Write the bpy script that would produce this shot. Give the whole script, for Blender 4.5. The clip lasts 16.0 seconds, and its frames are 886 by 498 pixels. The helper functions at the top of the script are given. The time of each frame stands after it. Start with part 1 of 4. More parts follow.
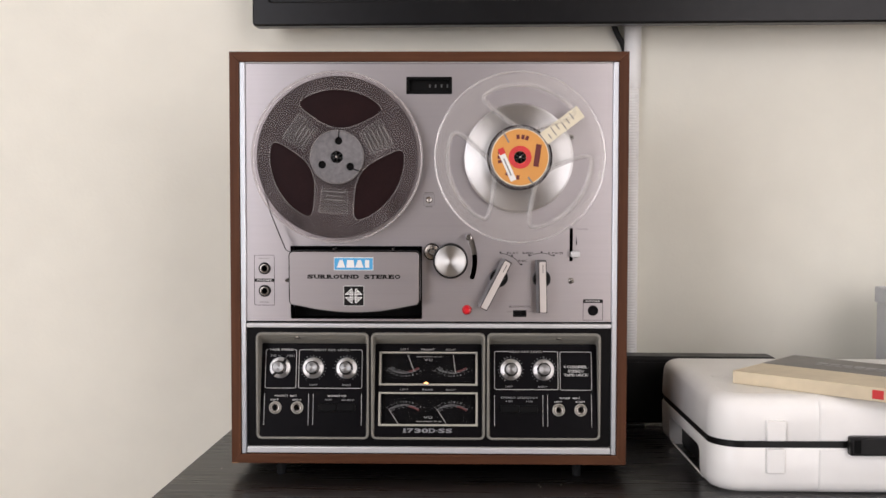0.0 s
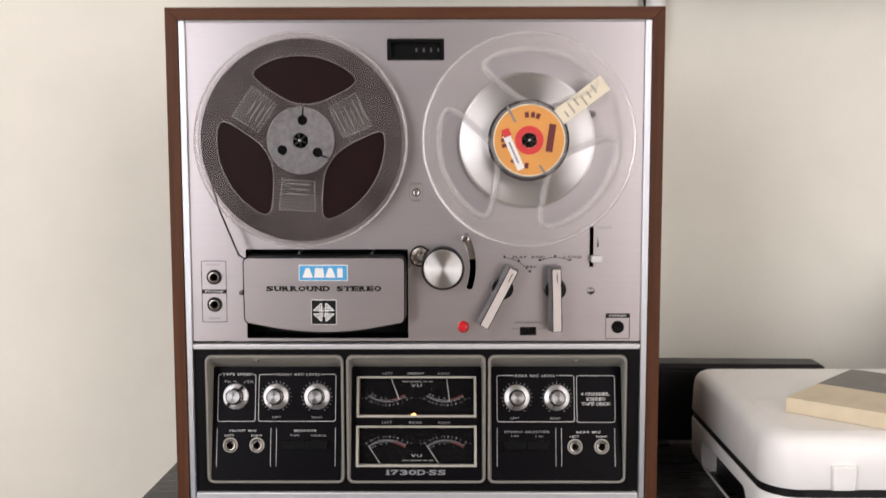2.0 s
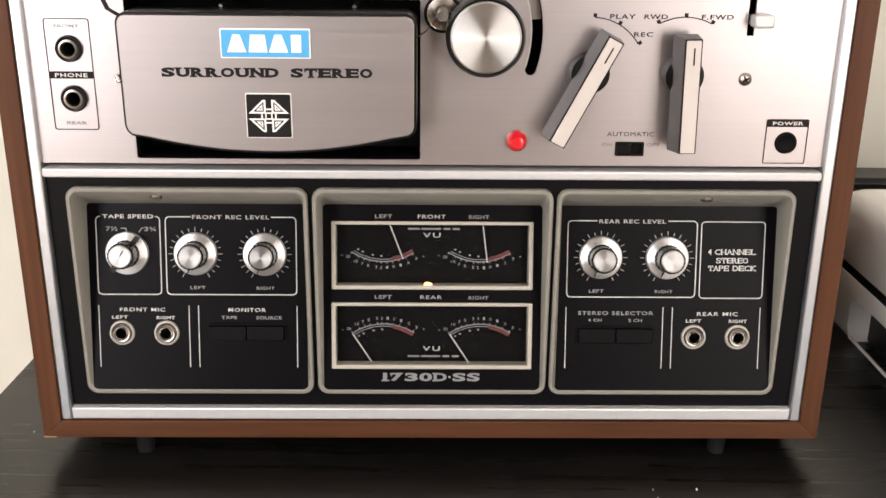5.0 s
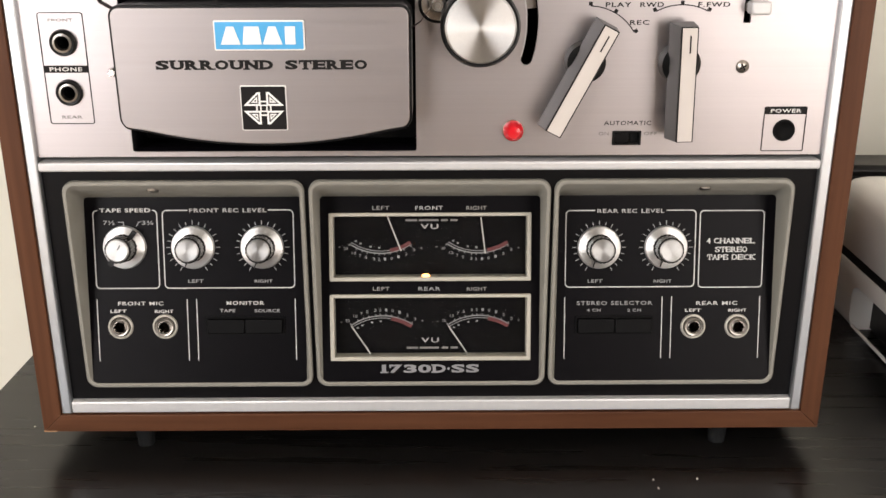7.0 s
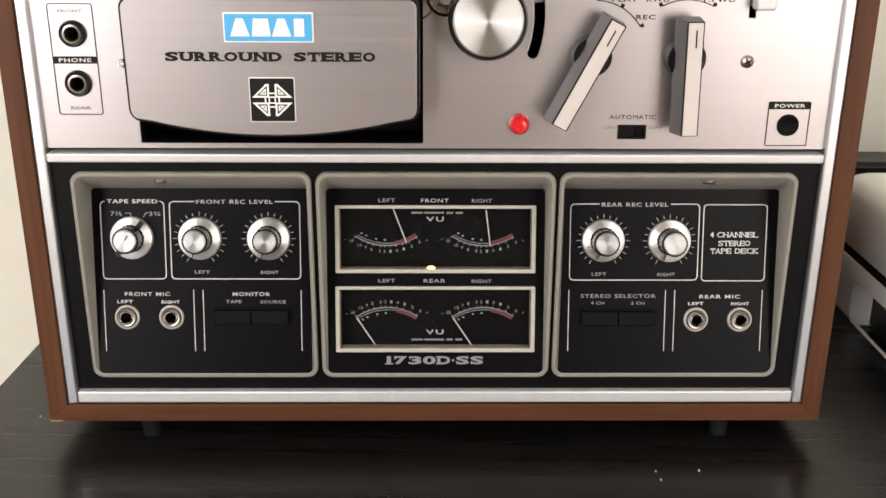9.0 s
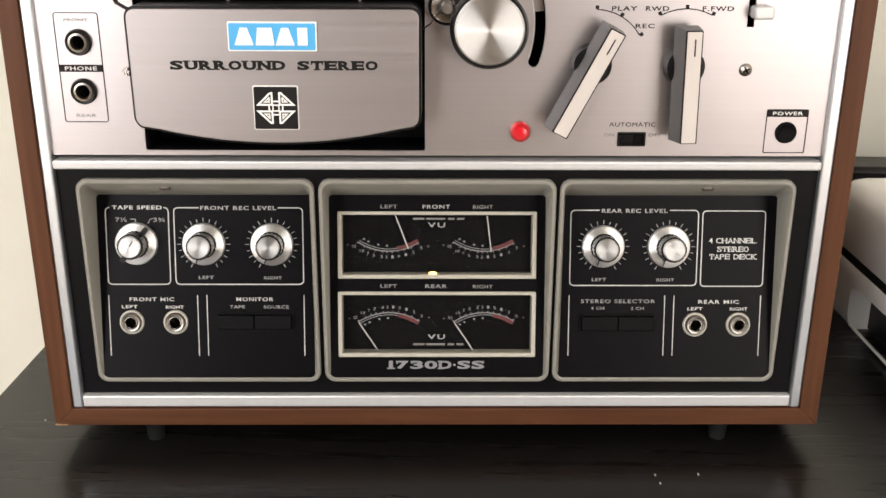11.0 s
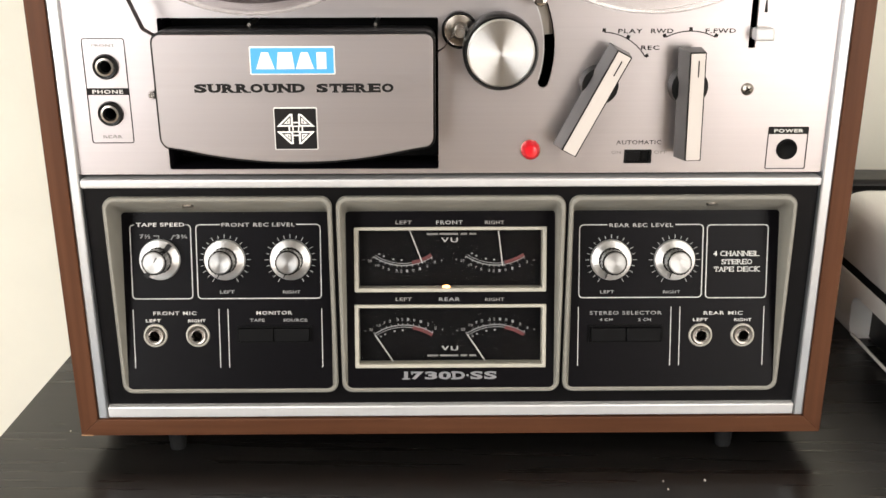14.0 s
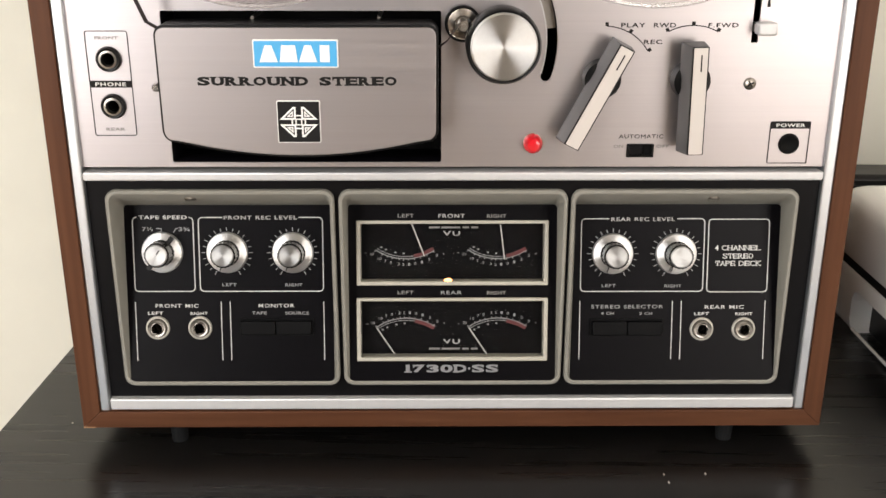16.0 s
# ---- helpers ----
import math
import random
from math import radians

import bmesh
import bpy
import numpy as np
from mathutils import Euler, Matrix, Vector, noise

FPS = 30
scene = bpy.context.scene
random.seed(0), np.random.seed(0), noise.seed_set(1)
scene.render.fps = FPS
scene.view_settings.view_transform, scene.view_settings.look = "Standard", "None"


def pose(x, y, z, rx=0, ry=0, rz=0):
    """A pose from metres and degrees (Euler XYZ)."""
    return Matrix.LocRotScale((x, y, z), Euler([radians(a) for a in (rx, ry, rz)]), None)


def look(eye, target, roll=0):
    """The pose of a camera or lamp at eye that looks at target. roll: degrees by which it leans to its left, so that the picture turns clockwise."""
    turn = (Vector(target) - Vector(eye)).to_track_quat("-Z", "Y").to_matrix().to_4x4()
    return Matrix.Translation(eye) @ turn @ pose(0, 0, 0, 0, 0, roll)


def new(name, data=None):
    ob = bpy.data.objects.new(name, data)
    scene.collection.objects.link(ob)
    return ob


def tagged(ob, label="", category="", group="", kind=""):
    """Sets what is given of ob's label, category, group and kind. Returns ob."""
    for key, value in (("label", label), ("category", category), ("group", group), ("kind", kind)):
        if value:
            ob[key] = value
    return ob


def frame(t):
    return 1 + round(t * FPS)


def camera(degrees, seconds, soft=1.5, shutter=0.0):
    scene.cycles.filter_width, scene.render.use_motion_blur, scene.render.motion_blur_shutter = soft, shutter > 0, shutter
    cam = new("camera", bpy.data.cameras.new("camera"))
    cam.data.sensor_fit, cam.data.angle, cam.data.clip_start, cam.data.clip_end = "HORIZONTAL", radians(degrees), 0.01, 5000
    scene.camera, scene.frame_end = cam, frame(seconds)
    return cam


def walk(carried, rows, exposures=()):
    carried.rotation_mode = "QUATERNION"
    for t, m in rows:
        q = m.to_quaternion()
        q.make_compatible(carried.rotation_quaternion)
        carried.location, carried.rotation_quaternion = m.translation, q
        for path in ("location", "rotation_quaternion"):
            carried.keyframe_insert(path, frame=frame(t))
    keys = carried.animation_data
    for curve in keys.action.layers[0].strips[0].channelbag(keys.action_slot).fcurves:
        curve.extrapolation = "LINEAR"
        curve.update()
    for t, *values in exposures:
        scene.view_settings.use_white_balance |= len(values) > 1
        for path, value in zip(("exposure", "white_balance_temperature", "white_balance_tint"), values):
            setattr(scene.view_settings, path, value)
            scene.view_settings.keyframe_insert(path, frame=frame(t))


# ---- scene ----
cam = camera(47.1, 16.0, shutter=.5)
PATH = [
    (0, (0.032, -1.072, 0.289), (0.001, 0.926, 0.204), 0.1),
    (0.5, (0.029, -1.032, 0.298), (-0.004, 0.966, 0.203), 0.0),
    (1, (0.033, -0.962, 0.322), (-0.019, 1.035, 0.228), -0.2),
    (1.5, (0.036, -0.909, 0.334), (0.019, 1.087, 0.211), -0.1),
    (2, (0.029, -0.866, 0.332), (0.016, 1.124, 0.136), -0.1),
    (2.5, (0.017, -0.792, 0.352), (0.021, 1.189, 0.073), 0.7),
    (3, (0.011, -0.719, 0.348), (-0.005, 1.247, -0.019), 0.4),
    (3.5, (0.011, -0.602, 0.318), (0.026, 1.323, -0.225), 0.7),
    (4, (0.005, -0.517, 0.298), (0.018, 1.375, -0.35), 1.0),
    (4.2, (-0.004, -0.495, 0.295), (0.022, 1.395, -0.359), 1.0),
    (6.5, (0.002, -0.484, 0.295), (0.016, 1.396, -0.388), -0.1),
    (7, (0.002, -0.486, 0.294), (0.018, 1.395, -0.386), -0.1),
    (7.5, (-0.001, -0.486, 0.294), (0.022, 1.394, -0.388), 0.1),
    (8, (-0.001, -0.486, 0.294), (0.027, 1.395, -0.387), 0.2),
    (8.5, (-0.001, -0.488, 0.294), (0.028, 1.391, -0.391), 0.4),
    (9, (-0.003, -0.49, 0.293), (0.021, 1.389, -0.393), 0.3),
    (11.5, (-0.004, -0.498, 0.299), (0.019, 1.383, -0.382), 0.3),
    (12, (-0.006, -0.504, 0.302), (0.019, 1.38, -0.37), 0.3),
    (12.5, (-0.007, -0.509, 0.306), (0.014, 1.374, -0.366), 0.1),
    (13, (-0.008, -0.511, 0.306), (0.015, 1.373, -0.366), 0.1),
    (13.5, (-0.01, -0.511, 0.305), (0.016, 1.375, -0.361), 0.1),
    (14, (-0.009, -0.511, 0.305), (0.007, 1.376, -0.358), -0.1),
    (14.5, (-0.01, -0.511, 0.305), (0.007, 1.376, -0.359), -0.1),
    (15, (-0.009, -0.51, 0.306), (0.006, 1.376, -0.36), -0.1),
    (15.5, (-0.009, -0.51, 0.305), (0.008, 1.375, -0.362), -0.0),
    (16, (-0.011, -0.512, 0.305), (0.008, 1.371, -0.369), 0.1),
]
walk(cam, [(t, look(eye, target, roll)) for t, eye, target, roll in PATH],
     [(0, -.7, 6080, 15), (1.5, -.66, 6080, 15), (2.5, -.5, 6150, 14), (3, -.37, 6200, 13), (3.5, -.24, 6350, 13), (4.2, -.06, 6450, 13), (6.5, -.12, 6420, 12), (7.2, -.19, 6400, 11), (9, -.16, 6400, 11), (11.5, -.07, 6400, 9), (12.5, .02, 6350, 8), (14.5, .09, 6350, 8), (15.2, -.02, 6350, 9), (16, -.13, 6380, 9)])

# ---- world and light ----
ROOM = pose(0, 0, 0, 0, 0, -2)
world = bpy.data.worlds.new("daylight")
scene.world = world
world.use_nodes = True
wn = world.node_tree
sky = wn.nodes.new("ShaderNodeTexSky")
sky.sky_type, sky.sun_disc, sky.sun_elevation, sky.sun_rotation = "NISHITA", False, radians(38), radians(200)
wn.nodes["Background"].inputs[1].default_value = 0.08
wn.links.new(sky.outputs[0], wn.nodes["Background"].inputs[0])


def window_lamp(x, w, z, h, energy, tint):
    data = bpy.data.lights.new("window_daylight", "AREA")
    data.shape, data.size, data.size_y, data.energy, data.color = "RECTANGLE", w, h, energy, tint
    ob = new("window_daylight", data)
    ob.matrix_world = ROOM @ pose(x, -2.58, z, 90, 0, 0)
    return ob


window_lamp(-1.52, 1.24, .78, 2.22, 77, (1.0, .955, .925))
window_lamp(1.52, 1.24, .78, 2.22, 63, (1.0, .91, .835))

# ---- materials ----


def material(name, color, rough=.5, metal=0.0, vary=.0, scale=(60, 60, 60), bump=0.0, bump_scale=None, rough_vary=0.0,
             transmission=0.0, coat=0.0, aniso=0.0, emission=0.0, color2=None, spec=None, radial=None):
    """A procedural surface: base colour with two scales of variation, fine relief and uneven gloss."""
    m = bpy.data.materials.new(name)
    m.use_nodes = True
    nt = m.node_tree
    b = nt.nodes["Principled BSDF"]
    b.inputs["Base Color"].default_value = (*color, 1)
    b.inputs["Roughness"].default_value = rough
    b.inputs["Metallic"].default_value = metal
    b.inputs["Transmission Weight"].default_value = transmission
    b.inputs["Coat Weight"].default_value = coat
    b.inputs["Coat Roughness"].default_value = .12
    b.inputs["Anisotropic"].default_value = aniso
    if spec is not None:
        b.inputs["Specular IOR Level"].default_value = spec
    if emission:
        b.inputs["Emission Color"].default_value = (*color, 1)
        b.inputs["Emission Strength"].default_value = emission
    link = nt.links.new
    co = nt.nodes.new("ShaderNodeTexCoord")

    def noise_at(sc, detail=4.0):
        mp = nt.nodes.new("ShaderNodeMapping")
        mp.inputs["Scale"].default_value = sc
        link(co.outputs["Object"], mp.inputs["Vector"])
        n = nt.nodes.new("ShaderNodeTexNoise")
        n.inputs["Scale"].default_value, n.inputs["Detail"].default_value = 1.0, detail
        link(mp.outputs[0], n.inputs["Vector"])
        return n.outputs["Fac"]

    if vary or color2:
        fine, broad = noise_at(scale), noise_at([s * .12 for s in scale], 2)
        mixv = nt.nodes.new("ShaderNodeMath")
        mixv.operation = "MULTIPLY_ADD"
        link(fine, mixv.inputs[0])
        mixv.inputs[1].default_value = .6
        half = nt.nodes.new("ShaderNodeMath")
        half.operation = "MULTIPLY"
        link(broad, half.inputs[0])
        half.inputs[1].default_value = .4
        link(half.outputs[0], mixv.inputs[2])
        ramp = nt.nodes.new("ShaderNodeValToRGB")
        ramp.color_ramp.elements[0].position, ramp.color_ramp.elements[1].position = .34, .66
        lo = [c * (1 - vary) for c in color]
        hi = color2 or [min(1, c * (1 + vary)) for c in color]
        ramp.color_ramp.elements[0].color, ramp.color_ramp.elements[1].color = (*lo, 1), (*hi, 1)
        link(mixv.outputs[0], ramp.inputs[0])
        link(ramp.outputs[0], b.inputs["Base Color"])
    if rough_vary:
        mr = nt.nodes.new("ShaderNodeMapRange")
        mr.inputs["From Min"].default_value, mr.inputs["From Max"].default_value = .3, .7
        mr.inputs["To Min"].default_value, mr.inputs["To Max"].default_value = max(.02, rough - rough_vary), rough + rough_vary
        link(noise_at([s * .5 for s in scale]), mr.inputs["Value"])
        link(mr.outputs[0], b.inputs["Roughness"])
    if bump:
        bp = nt.nodes.new("ShaderNodeBump")
        bp.inputs["Strength"].default_value, bp.inputs["Distance"].default_value = bump, .0006
        link(noise_at(bump_scale or scale), bp.inputs["Height"])
        link(bp.outputs[0], b.inputs["Normal"])
    if radial:
        tn = nt.nodes.new("ShaderNodeTangent")
        tn.direction_type, tn.axis = "RADIAL", radial
        link(tn.outputs[0], b.inputs["Tangent"])
        b.inputs["Anisotropic Rotation"].default_value = .25
    return m


def sheet_plastic(name, tint, haze, white, rough=.08, ior=1.3, uneven=.12):
    """A thin clear sheet: light goes straight through, with surface gloss and a little milky haze in uneven streaks."""
    m = bpy.data.materials.new(name)
    m.use_nodes = True
    nt = m.node_tree
    nt.nodes.remove(nt.nodes["Principled BSDF"])
    clear, gloss, milk = (nt.nodes.new("ShaderNodeBsdf" + k) for k in ("Transparent", "Anisotropic", "Diffuse"))
    clear.inputs["Color"].default_value = (*tint, 1)
    gloss.inputs["Roughness"].default_value = rough
    milk.inputs["Color"].default_value = (*white, 1)
    fres = nt.nodes.new("ShaderNodeFresnel")
    fres.inputs["IOR"].default_value = ior
    top, body = nt.nodes.new("ShaderNodeMixShader"), nt.nodes.new("ShaderNodeMixShader")
    noise, span, co = (nt.nodes.new("ShaderNode" + k) for k in ("TexNoise", "MapRange", "TexCoord"))
    noise.inputs["Scale"].default_value, noise.inputs["Detail"].default_value = 30, 2
    span.inputs["From Min"].default_value, span.inputs["From Max"].default_value = .3, .7
    span.inputs["To Min"].default_value, span.inputs["To Max"].default_value = haze * (1 - uneven), haze * (1 + uneven)
    for a, b in ((co.outputs["Object"], noise.inputs["Vector"]), (noise.outputs["Fac"], span.inputs["Value"]), (span.outputs[0], body.inputs[0]),
                 (clear.outputs[0], body.inputs[1]), (milk.outputs[0], body.inputs[2]), (fres.outputs[0], top.inputs[0]),
                 (body.outputs[0], top.inputs[1]), (gloss.outputs[0], top.inputs[2]), (top.outputs[0], nt.nodes["Material Output"].inputs["Surface"])):
        nt.links.new(a, b)
    return m


wall_paint = material("wall_paint", (.775, .765, .675), .75, vary=.025, scale=(18, 18, 18), bump=.35, bump_scale=(160, 160, 160))
wall_taupe = material("taupe_wall_paint", (.16, .15, .14), .8, vary=.04, scale=(14, 14, 14), bump=.2, bump_scale=(160, 160, 160))
wall_side = material("greige_wall_paint", (.7, .685, .65), .8, vary=.03, scale=(14, 14, 14), bump=.2, bump_scale=(160, 160, 160))
ceiling_paint = material("ceiling_paint", (.9, .89, .87), .8, vary=.02, scale=(8, 8, 8))
floor_wood = material("floor_wood", (.4, .31, .22), .45, vary=.25, scale=(4, 60, 4), rough_vary=.1)
frame_white = material("white_frame_paint", (.8, .8, .78), .4, vary=.02)
pane_glass = material("pane_glass", (1, 1, 1), .0, transmission=1.0)
table_black = material("black_brown_foil", (.006, .0056, .0052), .29, vary=.25, scale=(9, 240, 60), bump=.012, bump_scale=(14, 420, 80), rough_vary=.04, spec=.5)
wood_upright = material("walnut_veneer_upright", (.071, .0276, .0138), .38, vary=.14, scale=(190, 60, 7), color2=(.105, .0445, .0226), bump=.06, rough_vary=.06, spec=.1)
wood_level = material("walnut_veneer_level", (.071, .0276, .0138), .38, vary=.14, scale=(7, 60, 190), color2=(.105, .0445, .0226), bump=.06, rough_vary=.06, spec=.1)
wood_raw = material("chipped_wood", (.35, .2, .1), .7, vary=.2)
brushed = material("brushed_aluminium", (.445, .416, .42), .35, 1.0, vary=.025, scale=(7, 60, 2600), bump=.014, bump_scale=(10, 60, 4200), rough_vary=.03)
brushed_cover = material("brushed_cover_aluminium", (.37, .343, .342), .38, 1.0, vary=.025, scale=(7, 60, 2600), bump=.014, bump_scale=(10, 60, 4200), rough_vary=.03)
trim_metal = material("anodised_trim", (.56, .56, .56), .42, .35, vary=.03, scale=(400, 60, 6), rough_vary=.04)
side_metal = material("satin_side_trim", (.55, .57, .59), .34, .9, vary=.03, scale=(400, 60, 6), rough_vary=.04)
turned = material("turned_aluminium", (.7, .69, .68), .37, 1.0, aniso=.97, radial="Y", vary=.03, scale=(800, 800, 800))
knob_silver = material("knob_silver", (.64, .635, .625), .38, 1.0, aniso=.93, radial="Y", vary=.03, scale=(800, 800, 800))
cap_silver = material("cap_silver", (.36, .358, .352), .32, 1.0, aniso=.8, radial="Y", vary=.03, scale=(800, 800, 800))
knob_metal = material("spun_knob_face", (.6, .595, .585), .37, 1.0, aniso=.97, radial="Y", vary=.03, scale=(800, 800, 800))
chrome = material("chrome", (.64, .62, .6), .12, 1.0, vary=.04)
dull_metal = material("dull_plated_metal", (.34, .315, .285), .3, 1.0, vary=.12)
panel_black = material("black_lacquer_panel", (.0025, .0021, .0029), .34, spec=.08, vary=.15, scale=(300, 300, 300), bump=.04, bump_scale=(1500, 1500, 1500))
panel_charcoal = material("charcoal_panel", (.0036, .0033, .0037), .38, spec=.1, vary=.15, scale=(300, 300, 300), bump=.06, bump_scale=(1200, 1200, 1200))
plastic_black = material("black_plastic", (.007, .007, .007), .36, spec=.2, vary=.2, rough_vary=.05)
key_black = material("matt_black_key", (.0036, .0035, .0038), .5, spec=.08, vary=.15)
grip_black = material("glossy_black_grip", (.005, .0048, .0046), .2, spec=.5)
rubber = material("grey_rubber", (.009, .0095, .01), .7, vary=.2, spec=.1)
hole_black = material("hole_black", (.003, .003, .003), .7, spec=.12)
bezel_grey = material("warm_grey_bezel", (.225, .217, .188), .42, vary=.06, scale=(90, 90, 90), rough_vary=.06)
bezel_cream = material("cream_meter_frame", (.4, .38, .32), .4, vary=.06, scale=(120, 120, 120))
washer_cream = material("pale_jack_washer", (.42, .40, .35), .4, .2, vary=.1, scale=(500, 500, 500))
jack_brass = material("dark_brass_hole", (.035, .026, .017), .5, .4)
print_black = material("black_print", (.01, .009, .009), .6, spec=.15)
print_grey = material("faded_grey_print", (.22, .21, .2), .55)
print_white = material("white_print", (.6, .59, .57), .5)
print_mid = material("soft_white_print", (.4, .39, .38), .5)
print_dim = material("dim_white_print", (.27, .27, .27), .5)
print_silver = material("silver_print", (.25, .25, .26), .4, .3)
print_red = material("red_scale_print", (.11, .014, .014), .5)
badge_blue = material("badge_blue", (.075, .36, .66), .3, vary=.05)
badge_white = material("badge_white", (.8, .8, .78), .35)
lever_side = material("grey_lever_side", (.075, .073, .072), .45, vary=.1)
lever_face = material("ivory_lever_face", (.53, .49, .455), .4, vary=.03)
lamp_red = material("red_lamp_lens", (.62, .012, .02), .16, vary=.05, coat=.5)
meter_face = material("meter_face", (.0028, .0025, .0028), .6, spec=.04, vary=.2)
meter_glass = sheet_plastic("meter_glass", (.97, .97, .97), .001, (.9, .9, .9), .03, 1.16)
bulb_glow = material("bulb_glow", (1.0, .42, .13), .4, emission=5.0)
needle_white = material("needle_white", (.5, .48, .45), .5)
tape_brown = material("brown_tape", (.0128, .0042, .0045), .42, spec=.1, vary=.15, scale=(400, 30, 400), rough_vary=.05)
reel_smoke = sheet_plastic("hazy_clear_plastic", (.93, .92, .92), .04, (.8, .72, .72), .13, 1.42, .35)
reel_frost = sheet_plastic("frosted_panel", (.95, .95, .94), .022, (.75, .74, .68), .3, 1.3, .5)
reel_clear = sheet_plastic("clear_plastic", (.997, .995, .99), .03, (.92, .9, .88), .07)
reel_edge = sheet_plastic("clear_plastic_edge", (.94, .925, .91), .16, (.8, .77, .75), .15)
# milky white here paints in the highlights along the right reel's clear edges
reel_highlight = sheet_plastic("clear_edge_painted_highlight", (.985, .98, .975), .13, (.95, .93, .91), .16, 1.95)
hub_plastic = material("hub_plastic", (.15, .145, .15), .3, vary=.3, scale=(220, 220, 220))
label_orange = material("orange_paper_label", (.63, .29, .06), .5, vary=.07)
label_cream = material("cream_paper", (.7, .645, .49), .6, vary=.05)
label_red = material("red_paper", (.58, .03, .03), .5, vary=.06)
maroon = material("maroon_paper", (.12, .012, .012), .5)
case_white = material("white_abs_plastic", (.88, .872, .84), .24, spec=.35, vary=.025, scale=(30, 30, 30), bump=.04, bump_scale=(900, 900, 900))
book_paper = material("book_page_edges", (.66, .56, .42), .7, vary=.1, scale=(20, 20, 900))
book_cover = material("cream_book_cover", (.68, .585, .41), .5, vary=.06)
book_dark = material("grey_book_print", (.14, .13, .118), .45, vary=.15)
tv_black = material("glossy_black_bezel", (.006, .006, .0065), .3, vary=.2, spec=.2)
conduit_white = material("white_conduit", (.8, .8, .79), .45, vary=.03)
box_grey = material("pale_grey_card", (.6, .61, .63), .6, vary=.04)
crumb_white = material("crumb", (.7, .66, .6), .7)

# ---- builders ----


def part(name, bm, mat, parent=None, label=""):
    """One mesh object under a thing or under a part."""
    me = bpy.data.meshes.new(name)
    bm.normal_update()
    bm.to_mesh(me)
    bm.free()
    me.materials.append(mat)
    ob = new(name, me)
    ob.parent = parent
    if label:
        tagged(ob, label)
    return ob


def thing(name, m, label, category, group=""):
    ob = new(name)
    ob.empty_display_size = .02
    ob.matrix_world = m
    return tagged(ob, label, category, group)


def smooth(ob, angle=35):
    me = ob.data
    # flat faces along an axis stay flat, so that only the rounded edges blend
    me.polygons.foreach_set("use_smooth", [max(abs(c) for c in p.normal) < .99995 for p in me.polygons])
    bm = bmesh.new()
    bm.from_mesh(me)
    lim = radians(angle)
    for e in bm.edges:
        e.smooth = len(e.link_faces) == 2 and e.calc_face_angle(0) < lim
    bm.to_mesh(me)
    bm.free()
    return ob


def block(lo, hi, bevel=0.0, seg=2):
    bm = bmesh.new()
    c, s = [(a + b) / 2 for a, b in zip(lo, hi)], [b - a for a, b in zip(lo, hi)]
    bmesh.ops.create_cube(bm, size=1, matrix=Matrix.LocRotScale(c, None, s))
    if bevel:
        bmesh.ops.bevel(bm, geom=bm.edges[:], offset=bevel, segments=seg, affect="EDGES", profile=.5, clamp_overlap=True)
    return bm


def lathe(profile, cx=0.0, cz=0.0, segs=40, cy=0.0):
    """Turns (radius, y) pairs about an axis along y."""
    bm = bmesh.new()
    rings = []
    for r, y in profile:
        if r < 1e-6:
            rings.append([bm.verts.new((cx, cy + y, cz))])
        else:
            rings.append([bm.verts.new((cx + r * math.cos(2 * math.pi * k / segs), cy + y, cz + r * math.sin(2 * math.pi * k / segs))) for k in range(segs)])
    for a, b in zip(rings, rings[1:]):
        for k in range(segs):
            q = [a[k % len(a)], a[(k + 1) % len(a)], b[(k + 1) % len(b)], b[k % len(b)]]
            q = list(dict.fromkeys(q))
            if len(q) > 2:
                bm.faces.new(q)
    bmesh.ops.recalc_face_normals(bm, faces=bm.faces[:])
    return bm


def rrect(x0, x1, z0, z1, r, n=6):
    """A rounded rectangle as a closed loop of (x, z)."""
    pts = []
    for cx, cz, a in ((x1 - r, z1 - r, 0), (x0 + r, z1 - r, 90), (x0 + r, z0 + r, 180), (x1 - r, z0 + r, 270)):
        for k in range(n + 1):
            t = radians(a + 90 * k / n)
            pts.append((cx + r * math.cos(t), cz + r * math.sin(t)))
    return pts


def circle(cx, cz, r, n=48):
    return [(cx + r * math.cos(2 * math.pi * k / n), cz + r * math.sin(2 * math.pi * k / n)) for k in range(n)]


def plate(loops, y0, y1, bevel=0.0):
    """A flat plate in the x-z plane from y0 to y1; loops after the first are holes."""
    cu = bpy.data.curves.new("outline", "CURVE")
    cu.dimensions, cu.fill_mode, cu.extrude = "2D", "BOTH", max((y1 - y0) / 2 - bevel, 0)
    if bevel:
        cu.bevel_depth, cu.bevel_resolution, cu.offset = bevel, 2, -bevel
    for loop in loops:
        sp = cu.splines.new("POLY")
        sp.points.add(len(loop) - 1)
        for p, (x, z) in zip(sp.points, loop):
            p.co = (x, z, 0, 1)
        sp.use_cyclic_u = True
    return flat_mesh(cu, (y0 + y1) / 2)


def flat_mesh(cu, y):
    ob = bpy.data.objects.new("outline", cu)
    me = bpy.data.meshes.new_from_object(ob)
    bm = bmesh.new()
    bm.from_mesh(me)
    bmesh.ops.transform(bm, matrix=Matrix.Translation((0, y, 0)) @ pose(0, 0, 0, 90, 0, 0), verts=bm.verts[:])
    bmesh.ops.remove_doubles(bm, verts=bm.verts[:], dist=1e-6)
    bpy.data.objects.remove(ob)
    bpy.data.curves.remove(cu)
    bpy.data.meshes.remove(me)
    return bm


